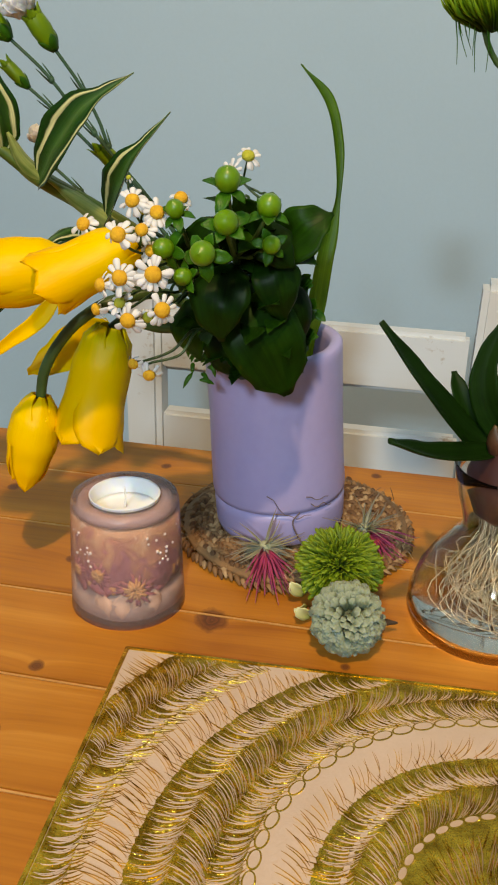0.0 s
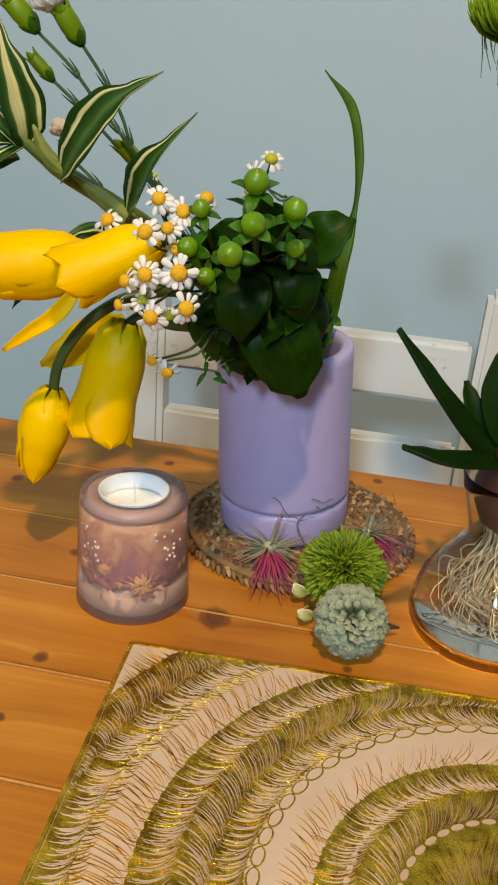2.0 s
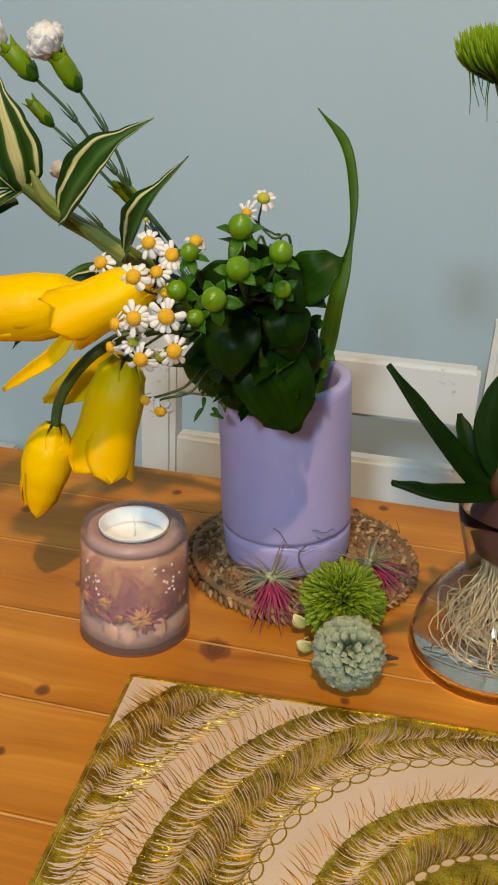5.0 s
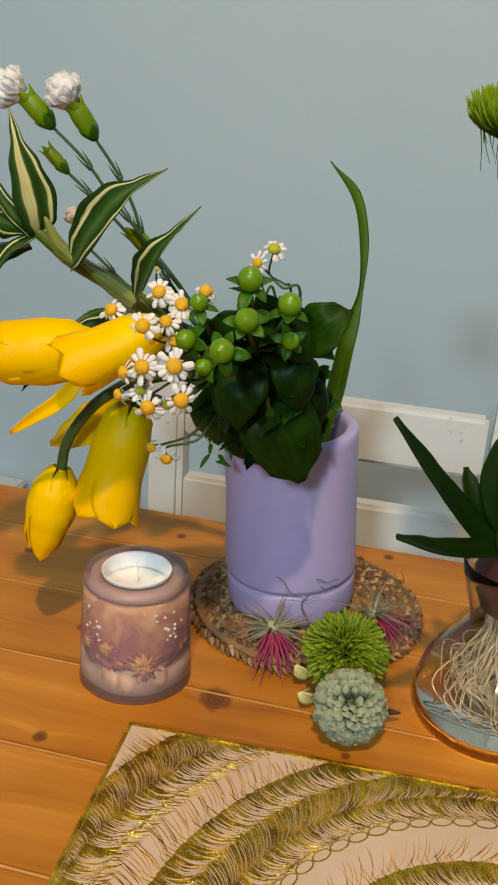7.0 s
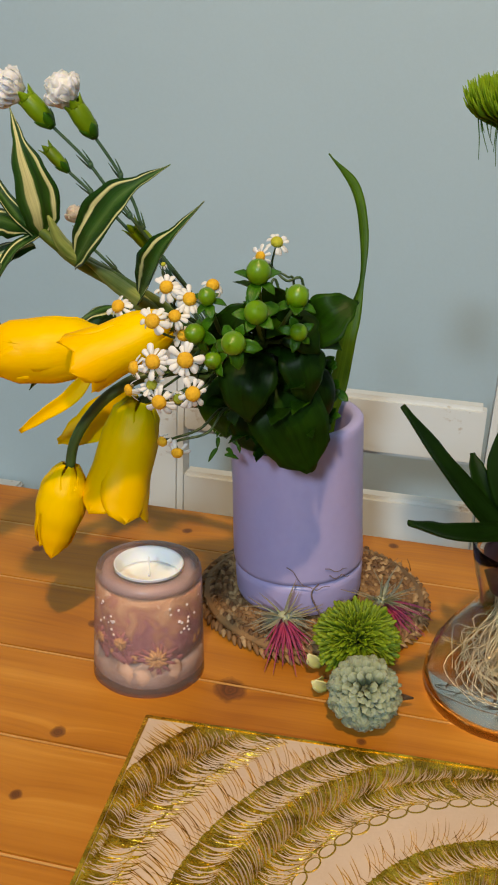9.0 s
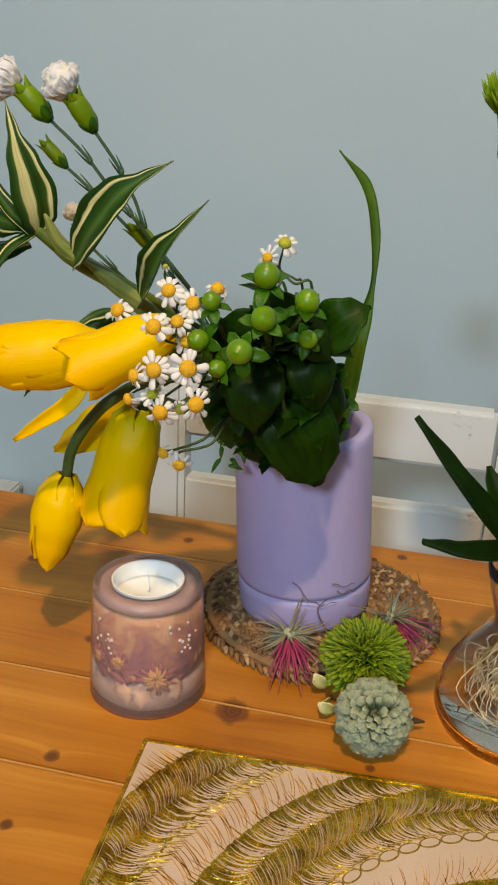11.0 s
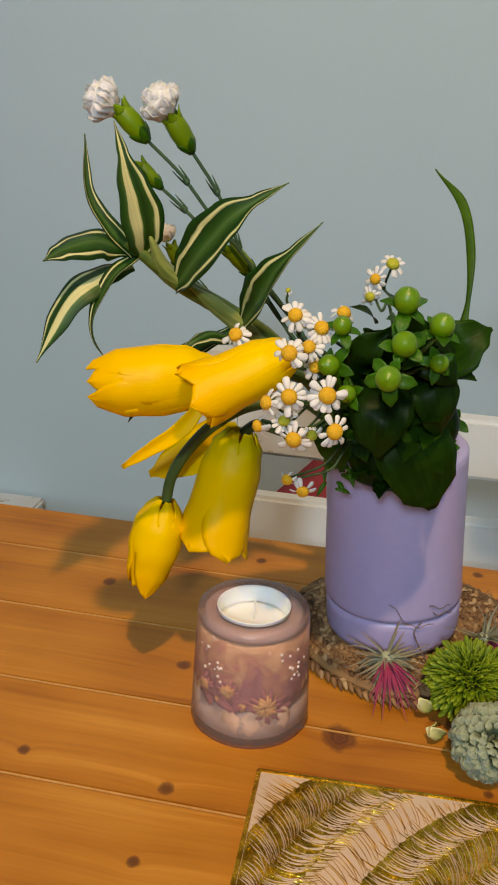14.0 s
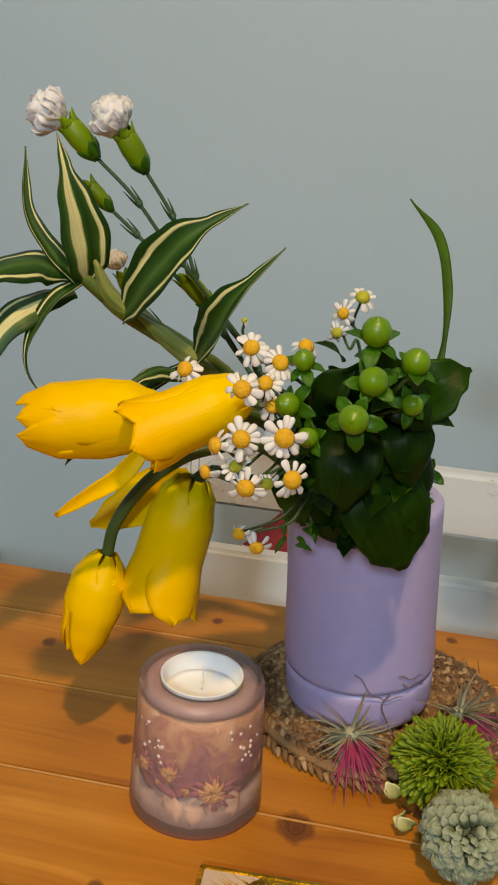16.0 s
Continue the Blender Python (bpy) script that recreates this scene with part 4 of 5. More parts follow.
tulip((-0.0825, 0.600, 0.8650), (-0.0945, 0.592, 0.8115), 0.0146, [(-0.0795, 0.6, 0.880), (-0.070, 0.600, 0.897), (-0.056, 0.601, 0.912), (-0.036, 0.607, 0.9215), (-0.005, 0.622, 0.918), m_in(-0.016, 0.0), m_in(-0.004, 0.004, -0.08)],
      "yellow tulip bud hanging on a bent stem", profile=((0.0, 0.35), (0.1, 0.70), (0.28, 0.97), (0.5, 1.0), (0.75, 0.86), (1.0, 0.62)), seed=8, spin=0.3)
tulip((-0.0420, 0.610, 0.905), (-0.0575, 0.599, 0.838), 0.0190, [(-0.033, 0.613, 0.908), (-0.018, 0.617, 0.903), (0.004, 0.626, 0.897), m_in(-0.02, 0.002), m_in(-0.006, 0.006, -0.08)],
      "large yellow tulip hanging open, greenish at its base", TULIP_G, ((0.0, 0.40), (0.12, 0.72), (0.35, 0.88), (0.6, 0.90), (0.85, 1.0), (1.0, 1.12)), seed=11, spin=0.1,
      loose=[([(-0.044, 0.618, 0.902), (-0.060, 0.622, 0.890), (-0.078, 0.622, 0.878), (-0.095, 0.62, 0.8705)], (0.010, 0.026, 0.027, 0.019, 0.004), (-0.25, -0.75, 0.6))])


def carnation(bud, calyx_top, calyx_base, stem, size, label, open_bud=True, seed=1):
    thing = root("carnation", stem[-1], label, "carnation", "white carnations")
    rnd = random.Random(seed)
    top, low = V(calyx_top), V(calyx_base)
    d = (top - low).normalized()
    bm = bmesh.new()
    ln = (top - low).length
    q = aim(d).to_4x4()
    r = max(0.0040, ln * (0.29 if open_bud else 0.24))
    lathe(bm, [(0.0, 0.0), (r * 0.55, 0.0), (r * 0.9, ln * 0.25), (r, ln * 0.55), (r * 0.94, ln * 0.85), (r * 0.80, ln * 0.98), (0.0, ln * 0.9)], Matrix.Translation(low) @ q, 16)
    for k in range(5):
        a = 6.283 * k / 5
        e = q.to_3x3() @ V((math.cos(a), math.sin(a), 0))
        p = low + d * ln * 0.85 + e * r * 0.9
        strip(bm, (p, p + d * ln * 0.16 + e * r * 0.1, p + d * ln * 0.3 + e * r * 0.25), (r, r * 0.8, r * 0.1), e, -0.2, 0.0004, 5, 3)
    part("calyx", bm, CALYX, thing)
    for k in range(4):
        a = 6.283 * (k + 0.3) / 4
        e = q.to_3x3() @ V((math.cos(a), math.sin(a), 0))
        bm = bmesh.new()
        strip(bm, (low - d * 0.002 + e * r * 0.3, low + d * ln * 0.14 + e * r * 0.86, low + d * ln * 0.34 + e * r * 1.06), (r * 0.6, r * 1.1, r * 0.9, r * 0.1), e, -0.2, 0.0004, 6, 4)
        part("bract", bm, SEPAL, thing)
    if open_bud:
        c = V(bud)
        bd = (c - top).normalized() if (c - top).length > 0.002 else d
        qb = aim(bd)
        bm = bmesh.new()
        blob(bm, c, size * 0.82, (1, 1, 1), None, 0.28, 3.2, 3)
        part("petal", bm, CARN, thing)
        for layer, (n, rr, hh) in enumerate(((6, 0.42, 1.10), (9, 0.74, 0.95), (11, 0.98, 0.62))):
            for k in range(n):
                bm = bmesh.new()
                a = 6.283 * (k + 0.4 * layer) / n + rnd.uniform(-0.2, 0.2)
                e = qb @ V((math.cos(a), math.sin(a), 0))
                low_p = c - bd * size * 0.75 + e * size * 0.15
                mid_p = c + e * size * rr * 0.85 - bd * size * 0.1
                tip_p = c + e * size * rr * rnd.uniform(0.7, 1.0) + bd * size * (hh - 0.25) * rnd.uniform(0.8, 1.1)
                strip(bm, (low_p, mid_p, tip_p), (size * 0.3, size * 0.8, size * 0.95, size * 0.65), -e if layer >= 2 else e, -0.14, 0.0004, 8, 8, wave=0.20, seed=rnd.uniform(0, 20))
                part("petal", bm, CARN, thing)
    bm = bmesh.new()
    tube(bm, [low, *stem], (0.0010, 0.0011, 0.0014), 8)
    for f in (0.22, 0.45):
        line = curve_points([low, *stem], 20)
        p = line[int(20 * f)]
        t = (line[int(20 * f) - 1] - p).normalized()
        o = t.orthogonal().normalized()
        blob(bm, p, 0.0017, (1, 1, 1.3), None, 0, 1, 2)
        for s in (-1, 1):
            strip(bm, (p + o * s * 0.001, p + t * 0.005 + o * s * 0.0018, p + t * 0.010 + o * s * 0.0026), (0.0026, 0.002, 0.0004), o * s, 0.2, 0.0004, 5, 2)
    part("stem", bm, STEM_GREY, thing)


carnation((-0.127, 0.662, 1.0715), (-0.118, 0.664, 1.0675), (-0.1035, 0.665, 1.052), [(-0.084, 0.665, 1.034), (-0.068, 0.665, 1.014), (-0.050, 0.662, 0.994), (-0.01, 0.66, 0.945), m_in(-0.018, 0.012), m_in(-0.004, 0.004, -0.09)], 0.0112,
          "half-open white carnation with bright green calyx", seed=3)
carnation((-0.0955, 0.663, 1.0715), (-0.0900, 0.665, 1.0645), (-0.079, 0.668, 1.047), [(-0.066, 0.67, 1.028), (-0.056, 0.67, 1.009), (-0.045, 0.668, 0.985), (-0.006, 0.662, 0.94), m_in(-0.014, 0.016), m_in(0.0, 0.006, -0.09)], 0.0112,
          "half-open white carnation on a thin grey-green stem", seed=6)
carnation((0, 0, 0), (-0.108, 0.67, 1.0385), (-0.0965, 0.67, 1.0265), [(-0.082, 0.67, 1.014), (-0.060, 0.67, 0.993), (-0.03, 0.667, 0.962), m_in(-0.020, 0.014), m_in(-0.002, 0.008, -0.09)], 0.006,
          "closed green carnation bud", False, 4)
carnation((-0.0945, 0.679, 0.999), (-0.0915, 0.68, 0.992), (-0.086, 0.68, 0.980), [(-0.065, 0.678, 0.962), (-0.03, 0.67, 0.935), m_in(-0.016, 0.018), m_in(0.0, 0.01, -0.09)], 0.0062,
          "small white carnation bud behind the dracaena", seed=9)
carnation((0, 0, 0), (-0.057, 0.67, 0.9945), (-0.0415, 0.67, 0.979), [(-0.03, 0.668, 0.960), (-0.005, 0.663, 0.93), m_in(-0.012, 0.018), m_in(0.002, 0.01, -0.09)], 0.006,
          "closed green carnation bud on a short stem", False, 5)


def dracaena():
    thing = root("dracaena_cutting", m_in(0, 0, -0.09), "dracaena cutting with green and cream striped leaves", "foliage")
    bm = bmesh.new()
    tube(bm, [(-0.107, 0.62, 1.004), (-0.092, 0.622, 0.992), (-0.078, 0.625, 0.981), (-0.052, 0.631, 0.966), (-0.02, 0.642, 0.940), m_in(-0.012, 0.006), m_in(0.0, 0.002, -0.09)], (0.0028, 0.0042, 0.0046, 0.0046, 0.0045), 12)
    part("stem", bm, STEM_DR, thing)
    camw = (0.1, -0.9, 0.45)
    # line of the leaf, widths, way it faces, cup
    leaves = (
        ([(-0.099, 0.621, 0.996), (-0.0985, 0.612, 1.015), (-0.1045, 0.609, 1.040), (-0.112, 0.615, 1.064)], (0.006, 0.020, 0.024, 0.017, 0.006, 0.0006), (0.5, -0.85, 0.15), 0.22, 0),
        ([(-0.103, 0.621, 0.997), (-0.115, 0.619, 1.010), (-0.127, 0.622, 1.028), (-0.1305, 0.632, 1.056)], (0.008, 0.010, 0.008, 0.005, 0.0008), (0.4, -0.9, 0.3), 0.3, 20),
        ([(-0.107, 0.62, 0.999), (-0.120, 0.608, 1.006), (-0.133, 0.594, 1.004), (-0.1425, 0.584, 0.999)], (0.007, 0.021, 0.022, 0.013, 0.001), (-0.2, -0.75, 0.65), -0.12, 0),
        ([(-0.104, 0.62, 0.991), (-0.119, 0.608, 0.988), (-0.134, 0.597, 0.976), (-0.1485, 0.585, 0.946)], (0.006, 0.015, 0.021, 0.016, 0.001), (-0.3, -0.75, 0.6), -0.10, 0),
        ([(-0.102, 0.62, 0.996), (-0.112, 0.606, 0.988), (-0.1195, 0.595, 0.972), (-0.1195, 0.590, 0.960), (-0.112, 0.585, 0.949)], (0.006, 0.010, 0.009, 0.005, 0.003, 0.0005), (-0.3, -0.85, 0.3), 0.2, 60),
        ([(-0.081, 0.622, 0.980), (-0.066, 0.606, 1.002), (-0.048, 0.600, 1.024), (-0.0235, 0.600, 1.040)], (0.008, 0.023, 0.029, 0.022, 0.007, 0.0006), (-0.45, -0.80, 0.45), 0.20, 0),
        ([(-0.045, 0.628, 0.960), (-0.036, 0.608, 0.978), (-0.026, 0.600, 0.998), (-0.0055, 0.600, 1.022)], (0.008, 0.021, 0.025, 0.018, 0.006, 0.0006), (-0.75, -0.60, 0.30), 0.24, 0),
        ([(-0.048, 0.628, 0.952), (-0.060, 0.615, 0.958), (-0.068, 0.606, 0.957), (-0.078, 0.600, 0.950)], (0.006, 0.010, 0.010, 0.006, 0.001), (0, -0.6, 0.8), -0.3, 0),
        ([(-0.05, 0.632, 0.956), (-0.085, 0.622, 0.936), (-0.095, 0.60, 0.925), (-0.102, 0.59, 0.914)], (0.006, 0.012, 0.012, 0.007, 0.0006), (0, -0.8, 0.6), 0.15, 0),
    )
    for pts, widths, face, cup, tw in leaves:
        bm = bmesh.new()
        strip(bm, pts, widths, face, cup, 0.0006, 28, 10, tw, 0.07, pts[0][0] * 50)
        part("leaf", bm, VARIE_B if pts[-1][2] > 1.06 or pts[-1][2] == 0.946 else VARIE, thing)
    for pts, widths, face in (([(-0.02, 0.640, 0.940), (-0.045, 0.626, 0.962), (-0.075, 0.618, 0.984)], (0.010, 0.014, 0.010, 0.002), camw), ([(-0.060, 0.628, 0.972), (-0.085, 0.618, 0.990), (-0.094, 0.616, 1.008)], (0.010, 0.010, 0.002), camw)):
        bm = bmesh.new()
        strip(bm, pts, widths, face, -0.5, 0.0008, 12, 6)
        part("sheath", bm, LEAF_SH, thing)


dracaena()


# ---- chamomile ----
def ray_mesh():
    bm = bmesh.new()
    strip(bm, [(0, 0.0, 0), (0, 0.5, 0.05), (0, 0.85, 0.0), (0, 1.0, -0.06)], (0.20, 0.44, 0.54, 0.50, 0.22), (0, 0, 1), -0.10, 0.022, 6, 3)
    return mesh_of(bm, "ray_petal", RAY)


RAY_MESH = ray_mesh()


def chamomile(heads, join, foot, label, seed):
    """A sprig: heads are (place, way it faces, radius, petals, how far they droop, green disc or not)."""
    rnd = random.Random(seed)
    thing = root("chamomile", foot, label, "flower", "chamomile sprigs")
    for place, way, r, count, droop, green in heads:
        bm = bmesh.new()
        p, w = V(place), V(way).normalized()
        j = V(join) + V((rnd.uniform(-0.008, 0.008), rnd.uniform(-0.008, 0.008), rnd.uniform(-0.006, 0.006)))
        tube(bm, [p - w * r * 0.25, p - w * r * 1.6 + V((0, 0, -0.004)), p.lerp(j, 0.6) + V((0, 0, -0.004)), j, V(join).lerp(V(foot), 0.5), foot], (0.0006, 0.0007, 0.0009, 0.0011), 6)
        part("stem", bm, STEM_DK, thing)
    for place, way, r, count, droop, green in heads:
        p, w = V(place), V(way).normalized()
        q = aim(w, rnd.uniform(0, 6))
        bm = bmesh.new()
        lathe(bm, [(0.0, -r * 0.22), (r * 0.24, -r * 0.2), (r * 0.41, -r * 0.02), (r * 0.41, r * 0.12), (r * 0.33, r * 0.27), (r * 0.16, r * 0.36), (0.0, r * 0.38)], Matrix.Translation(p) @ q.to_4x4(), 18, 0.06, rnd.uniform(0, 9))
        head = part("flower_head", bm, DISC_G if green else DISC, thing)
        for k in range(count):
            if rnd.random() < 0.05:
                continue
            a = 2 * math.pi * (k + rnd.uniform(-0.35, 0.35)) / count
            size = r * rnd.uniform(0.52, 0.74)
            m = Matrix.Translation(p) @ q.to_4x4() @ Matrix.Rotation(a, 4, "Z") @ Matrix.Translation((0, r * 0.30, 0)) @ Matrix.Rotation(-radians(droop + rnd.uniform(-22, 34)), 4, "X") @ Matrix.Rotation(radians(rnd.uniform(-18, 18)), 4, "Y") @ Matrix.Diagonal((size * rnd.uniform(0.85, 1.1), size, size, 1))
            shared("ray_petal", RAY_MESH, m, head)


F = (-0.1, -0.85, 0.45)
R = 0.0088
chamomile([((-0.002, 0.503, 0.965), (0.05, -0.95, 0.25), R * 1.05, 15, 5, 0), ((0.002, 0.5, 0.950), (0.25, -0.9, 0.15), R, 12, 12, 0), ((-0.018, 0.51, 0.961), (-0.25, -0.9, 0.25), R, 13, 10, 0),
           ((-0.015, 0.51, 0.9415), (-0.2, -0.9, -0.1), R, 12, 25, 0), ((-0.0195, 0.516, 0.9475), (-0.2, -0.7, 0.7), R * 0.75, 11, 0, 1), ((-0.007, 0.517, 0.941), (0.1, -0.9, 0.0), R * 0.7, 10, 45, 1)],
          (0.012, 0.565, 0.945), m_in(-0.006, -0.014), "chamomile sprig of white daisy flowers with domed yellow centres", 1)
chamomile([((-0.019, 0.515, 0.979), (-0.3, -0.85, 0.4), R, 12, 15, 0), ((-0.0105, 0.528, 0.9785), (0.0, -0.8, 0.6), R * 0.85, 12, 20, 0), ((-0.0275, 0.515, 0.956), (-0.85, -0.5, 0.2), R * 0.9, 12, 35, 0),
           ((-0.031, 0.52, 0.943), (-0.9, -0.4, -0.1), R * 0.8, 9, 55, 0), ((-0.007, 0.532, 0.968), (0.1, -0.8, 0.5), R * 0.8, 11, 20, 0), ((-0.045, 0.565, 0.972), (-0.3, -0.7, 0.55), R * 0.95, 11, 30, 0)],
          (0.008, 0.575, 0.955), m_in(-0.012, -0.008), "chamomile sprig crowded against the tulip, petals folding back", 2)
chamomile([((-0.017, 0.545, 0.988), (-0.2, -0.7, 0.65), R * 0.95, 13, 10, 0), ((-0.0125, 0.549, 0.9835), (0.1, -0.8, 0.5), R * 0.7, 10, 15, 1), ((-0.005, 0.54, 0.984), (0.15, -0.75, 0.6), R * 0.95, 13, 15, 0),
           ((0.005, 0.55, 0.989), (0.2, -0.5, 0.8), R * 0.9, 12, 30, 0), ((0.0145, 0.552, 0.972), (0.3, -0.8, 0.2), R * 0.7, 9, 30, 0), ((-0.021, 0.56, 0.996), (-0.2, -0.5, 0.8), R * 0.35, 7, 70, 1)],
          (0.016, 0.585, 0.955), m_in(0.0, -0.004), "chamomile sprig with white petals and yellow discs", 3)
chamomile([((-0.009, 0.53, 0.9075), (0.1, -0.8, -0.45), R * 0.85, 7, 40, 0), ((-0.0165, 0.53, 0.913), (-0.4, -0.75, -0.2), R * 0.75, 6, 60, 0)],
          (0.018, 0.563, 0.924), m_in(-0.018, -0.016), "drooping chamomile sprig losing its petals", 4)
chamomile([((0.033, 0.623, 0.998), (0.15, -0.55, 0.8), R * 0.98, 14, 15, 1), ((0.0245, 0.62, 0.9905), (-0.4, -0.8, 0.2), R * 0.8, 12, 25, 0), ((0.0225, 0.62, 0.981), (-0.3, -0.85, -0.1), R * 0.75, 11, 30, 1)],
          (0.042, 0.628, 0.968), m_in(0.0, 0.0), "chamomile sprig standing above the berries", 5)


# ---- hypericum ----
def sepal_mesh():
    bm = bmesh.new()
    strip(bm, [(0, 0, 0), (0, 0.5, 0.12), (0, 1, 0.02)], (0.35, 0.62, 0.55, 0.08), (0, 0, 1), 0.15, 0.05, 6, 4)
    return mesh_of(bm, "sepal", SEPAL)


SEPAL_MESH = sepal_mesh()


def leaf_mesh(w, droop, name):
    bm = bmesh.new()
    strip(bm, [(0, 0, 0), (0, 0.3, 0.05), (0, 0.7, 0.03 - droop * 0.4), (0, 1.0, -droop)], (0.06, w * 0.85, w, w * 0.75, w * 0.32, 0.02), (0, 0, 1), 0.10, 0.014, 14, 8, wave=0.03, seed=w * 30)
    return mesh_of(bm, name, LEAF_DK)


def hypericum():
    foot = m_in(0.006, -0.012)
    thing = root("hypericum", m_in(0.004, 0, -0.09), "hypericum branch with green berries and dark leaves", "foliage")
    rnd = random.Random(12)
    berries = (((0.029, 0.517, 1.004), 0.0068, (0.0, -0.35, 0.95)), ((0.029, 0.51, 0.987), 0.0067, (0.1, -0.8, 0.6)), ((0.021, 0.487, 0.979), 0.0064, (-0.2, -0.95, 0.2)), ((-0.001, 0.53, 0.970), 0.0058, (-0.6, -0.7, 0.2)),
               ((0.004, 0.535, 0.987), 0.0052, (-0.2, -0.5, 0.85)), ((0.0470, 0.53, 0.9905), 0.0067, (0.15, -0.45, 0.85)), ((0.0485, 0.535, 0.972), 0.0052, (0.2, -0.8, 0.3)), ((0.008, 0.53, 0.957), 0.0052, (-0.5, -0.7, 0.2)))
    joins = (V((0.032, 0.56, 0.955)), V((0.012, 0.565, 0.95)), V((0.046, 0.57, 0.955)))
    berries = [(p, r * 0.84, way) for p, r, way in berries]
    for p, r, way in berries:
        c = V(p)
        j = min(joins, key=lambda g: (g - c).length)
        bm = bmesh.new()
        tube(bm, [c - V(way).normalized() * r, c.lerp(j, 0.5) - V(way).normalized() * 0.004, j, j.lerp(foot, 0.6), foot, m_in(0.004, 0, -0.09)], (0.0010, 0.0013, 0.0017, 0.0018), 7)
        part("stem", bm, STEM, thing)
    for p, r, way in berries:
        c, w = V(p), V(way).normalized()
        q = aim(w, rnd.uniform(0, 6)).to_4x4()
        bm = bmesh.new()
        lathe(bm, [(0.0, -r), (r * 0.45, -r * 0.93), (r * 0.82, -r * 0.6), (r * 0.99, -r * 0.1), (r * 0.96, r * 0.35), (r * 0.72, r * 0.78), (r * 0.35, r * 1.02), (r * 0.1, r * 1.09), (r * 0.05, r * 1.16), (0.0, r * 1.16)], Matrix.Translation(c) @ q, 24)
        berry = part("berry", bm, BERRY, thing)
        for k in range(5):
            size = r * rnd.uniform(1.5, 2.1)
            m = Matrix.Translation(c) @ q @ Matrix.Rotation(6.283 * k / 5 + rnd.uniform(-0.2, 0.2), 4, "Z") @ Matrix.Translation((0, r * 0.3, -r * 0.9)) @ Matrix.Rotation(radians(rnd.uniform(-35, 25)), 4, "X") @ Matrix.Diagonal((size, size, size, 1))
            shared("sepal", SEPAL_MESH, m, berry)
    # single leaves: line, widths, facing
    for pts, widths, face, cup in (
        ([(0.036, 0.575, 0.945), (0.040, 0.555, 0.932), (0.052, 0.552, 0.912), (0.060, 0.566, 0.885)], (0.008, 0.030, 0.039, 0.042, 0.040, 0.032, 0.006), (0.25, -0.9, 0.3), -0.10),
        ([(0.030, 0.585, 0.935), (0.026, 0.566, 0.925), (0.030, 0.560, 0.906), (0.038, 0.574, 0.890)], (0.008, 0.026, 0.031, 0.026, 0.010), (-0.2, -0.9, 0.2), -0.12),
        ([(0.046, 0.580, 0.955), (0.058, 0.570, 0.966), (0.068, 0.568, 0.975), (0.078, 0.572, 0.9795)], (0.006, 0.026, 0.028, 0.017, 0.002), (0.1, -0.75, 0.6), 0.12),
        ([(0.030, 0.575, 0.955), (0.034, 0.560, 0.968), (0.036, 0.552, 0.980), (0.030, 0.548, 0.992)], (0.006, 0.026, 0.030, 0.018, 0.002), (0.0, -0.95, 0.2), 0.1),
        ([(0.022, 0.57, 0.950), (0.014, 0.556, 0.960), (0.016, 0.548, 0.972), (0.026, 0.548, 0.982)], (0.006, 0.022, 0.024, 0.015, 0.002), (0.1, -0.95, 0.2), 0.1),
        ([(0.030, 0.565, 0.955), (0.026, 0.540, 0.955), (0.024, 0.530, 0.940), (0.026, 0.535, 0.924)], (0.006, 0.024, 0.030, 0.022, 0.003), (-0.1, -0.9, 0.4), -0.1),
        ([(0.044, 0.570, 0.955), (0.050, 0.552, 0.958), (0.054, 0.548, 0.944), (0.056, 0.556, 0.928)], (0.006, 0.022, 0.026, 0.018, 0.003), (0.3, -0.9, 0.3), -0.1),
        ([(0.020, 0.590, 0.925), (0.010, 0.575, 0.925), (0.006, 0.566, 0.915), (0.012, 0.572, 0.900)], (0.006, 0.022, 0.026, 0.018, 0.003), (-0.4, -0.85, 0.2), -0.1),
        ([(0.052, 0.585, 0.940), (0.060, 0.575, 0.936), (0.064, 0.575, 0.920), (0.064, 0.584, 0.902)], (0.005, 0.018, 0.022, 0.015, 0.002), (0.5, -0.8, 0.2), -0.1),
        ([(0.040, 0.565, 0.965), (0.046, 0.550, 0.972), (0.053, 0.545, 0.966), (0.060, 0.548, 0.958)], (0.005, 0.018, 0.022, 0.014, 0.002), (0.2, -0.9, 0.4), -0.1),
    ):
        bm = bmesh.new()
        strip(bm, pts, widths, face, cup, 0.0005, 20, 10, wave=0.10, seed=pts[0][0] * 90 + pts[3][2] * 7)
        part("leaf", bm, LEAF_DK, thing)
    # inner leaves that fill the bunch
    meshes = [leaf_mesh(0.62, 0.15, "leaf"), leaf_mesh(0.75, 0.3, "leaf"), leaf_mesh(0.55, 0.05, "leaf")]
    for k in range(90):
        z = rnd.uniform(0.893, 0.972)
        p = V((min(rnd.gauss(0.038, 0.012), 0.058), rnd.uniform(0.550, 0.615) + (0.02 if z < 0.92 else 0), z))
        way = (p - V((0.045, 0.64, 0.90))).normalized() + V((rnd.uniform(-0.5, 0.5), rnd.uniform(-0.5, 0.2), rnd.uniform(-0.5, 0.4)))
        q = way.normalized().to_track_quat("Y", "Z").to_matrix().to_4x4()
        size = rnd.uniform(0.014, 0.026)
        shared("leaf", meshes[k % 3], Matrix.Translation(p) @ q @ Matrix.Rotation(rnd.uniform(-0.6, 0.6), 4, "Y") @ Matrix.Diagonal((size, size, size, 1)), thing)
    # feathery bits at the rim
    bm = bmesh.new()
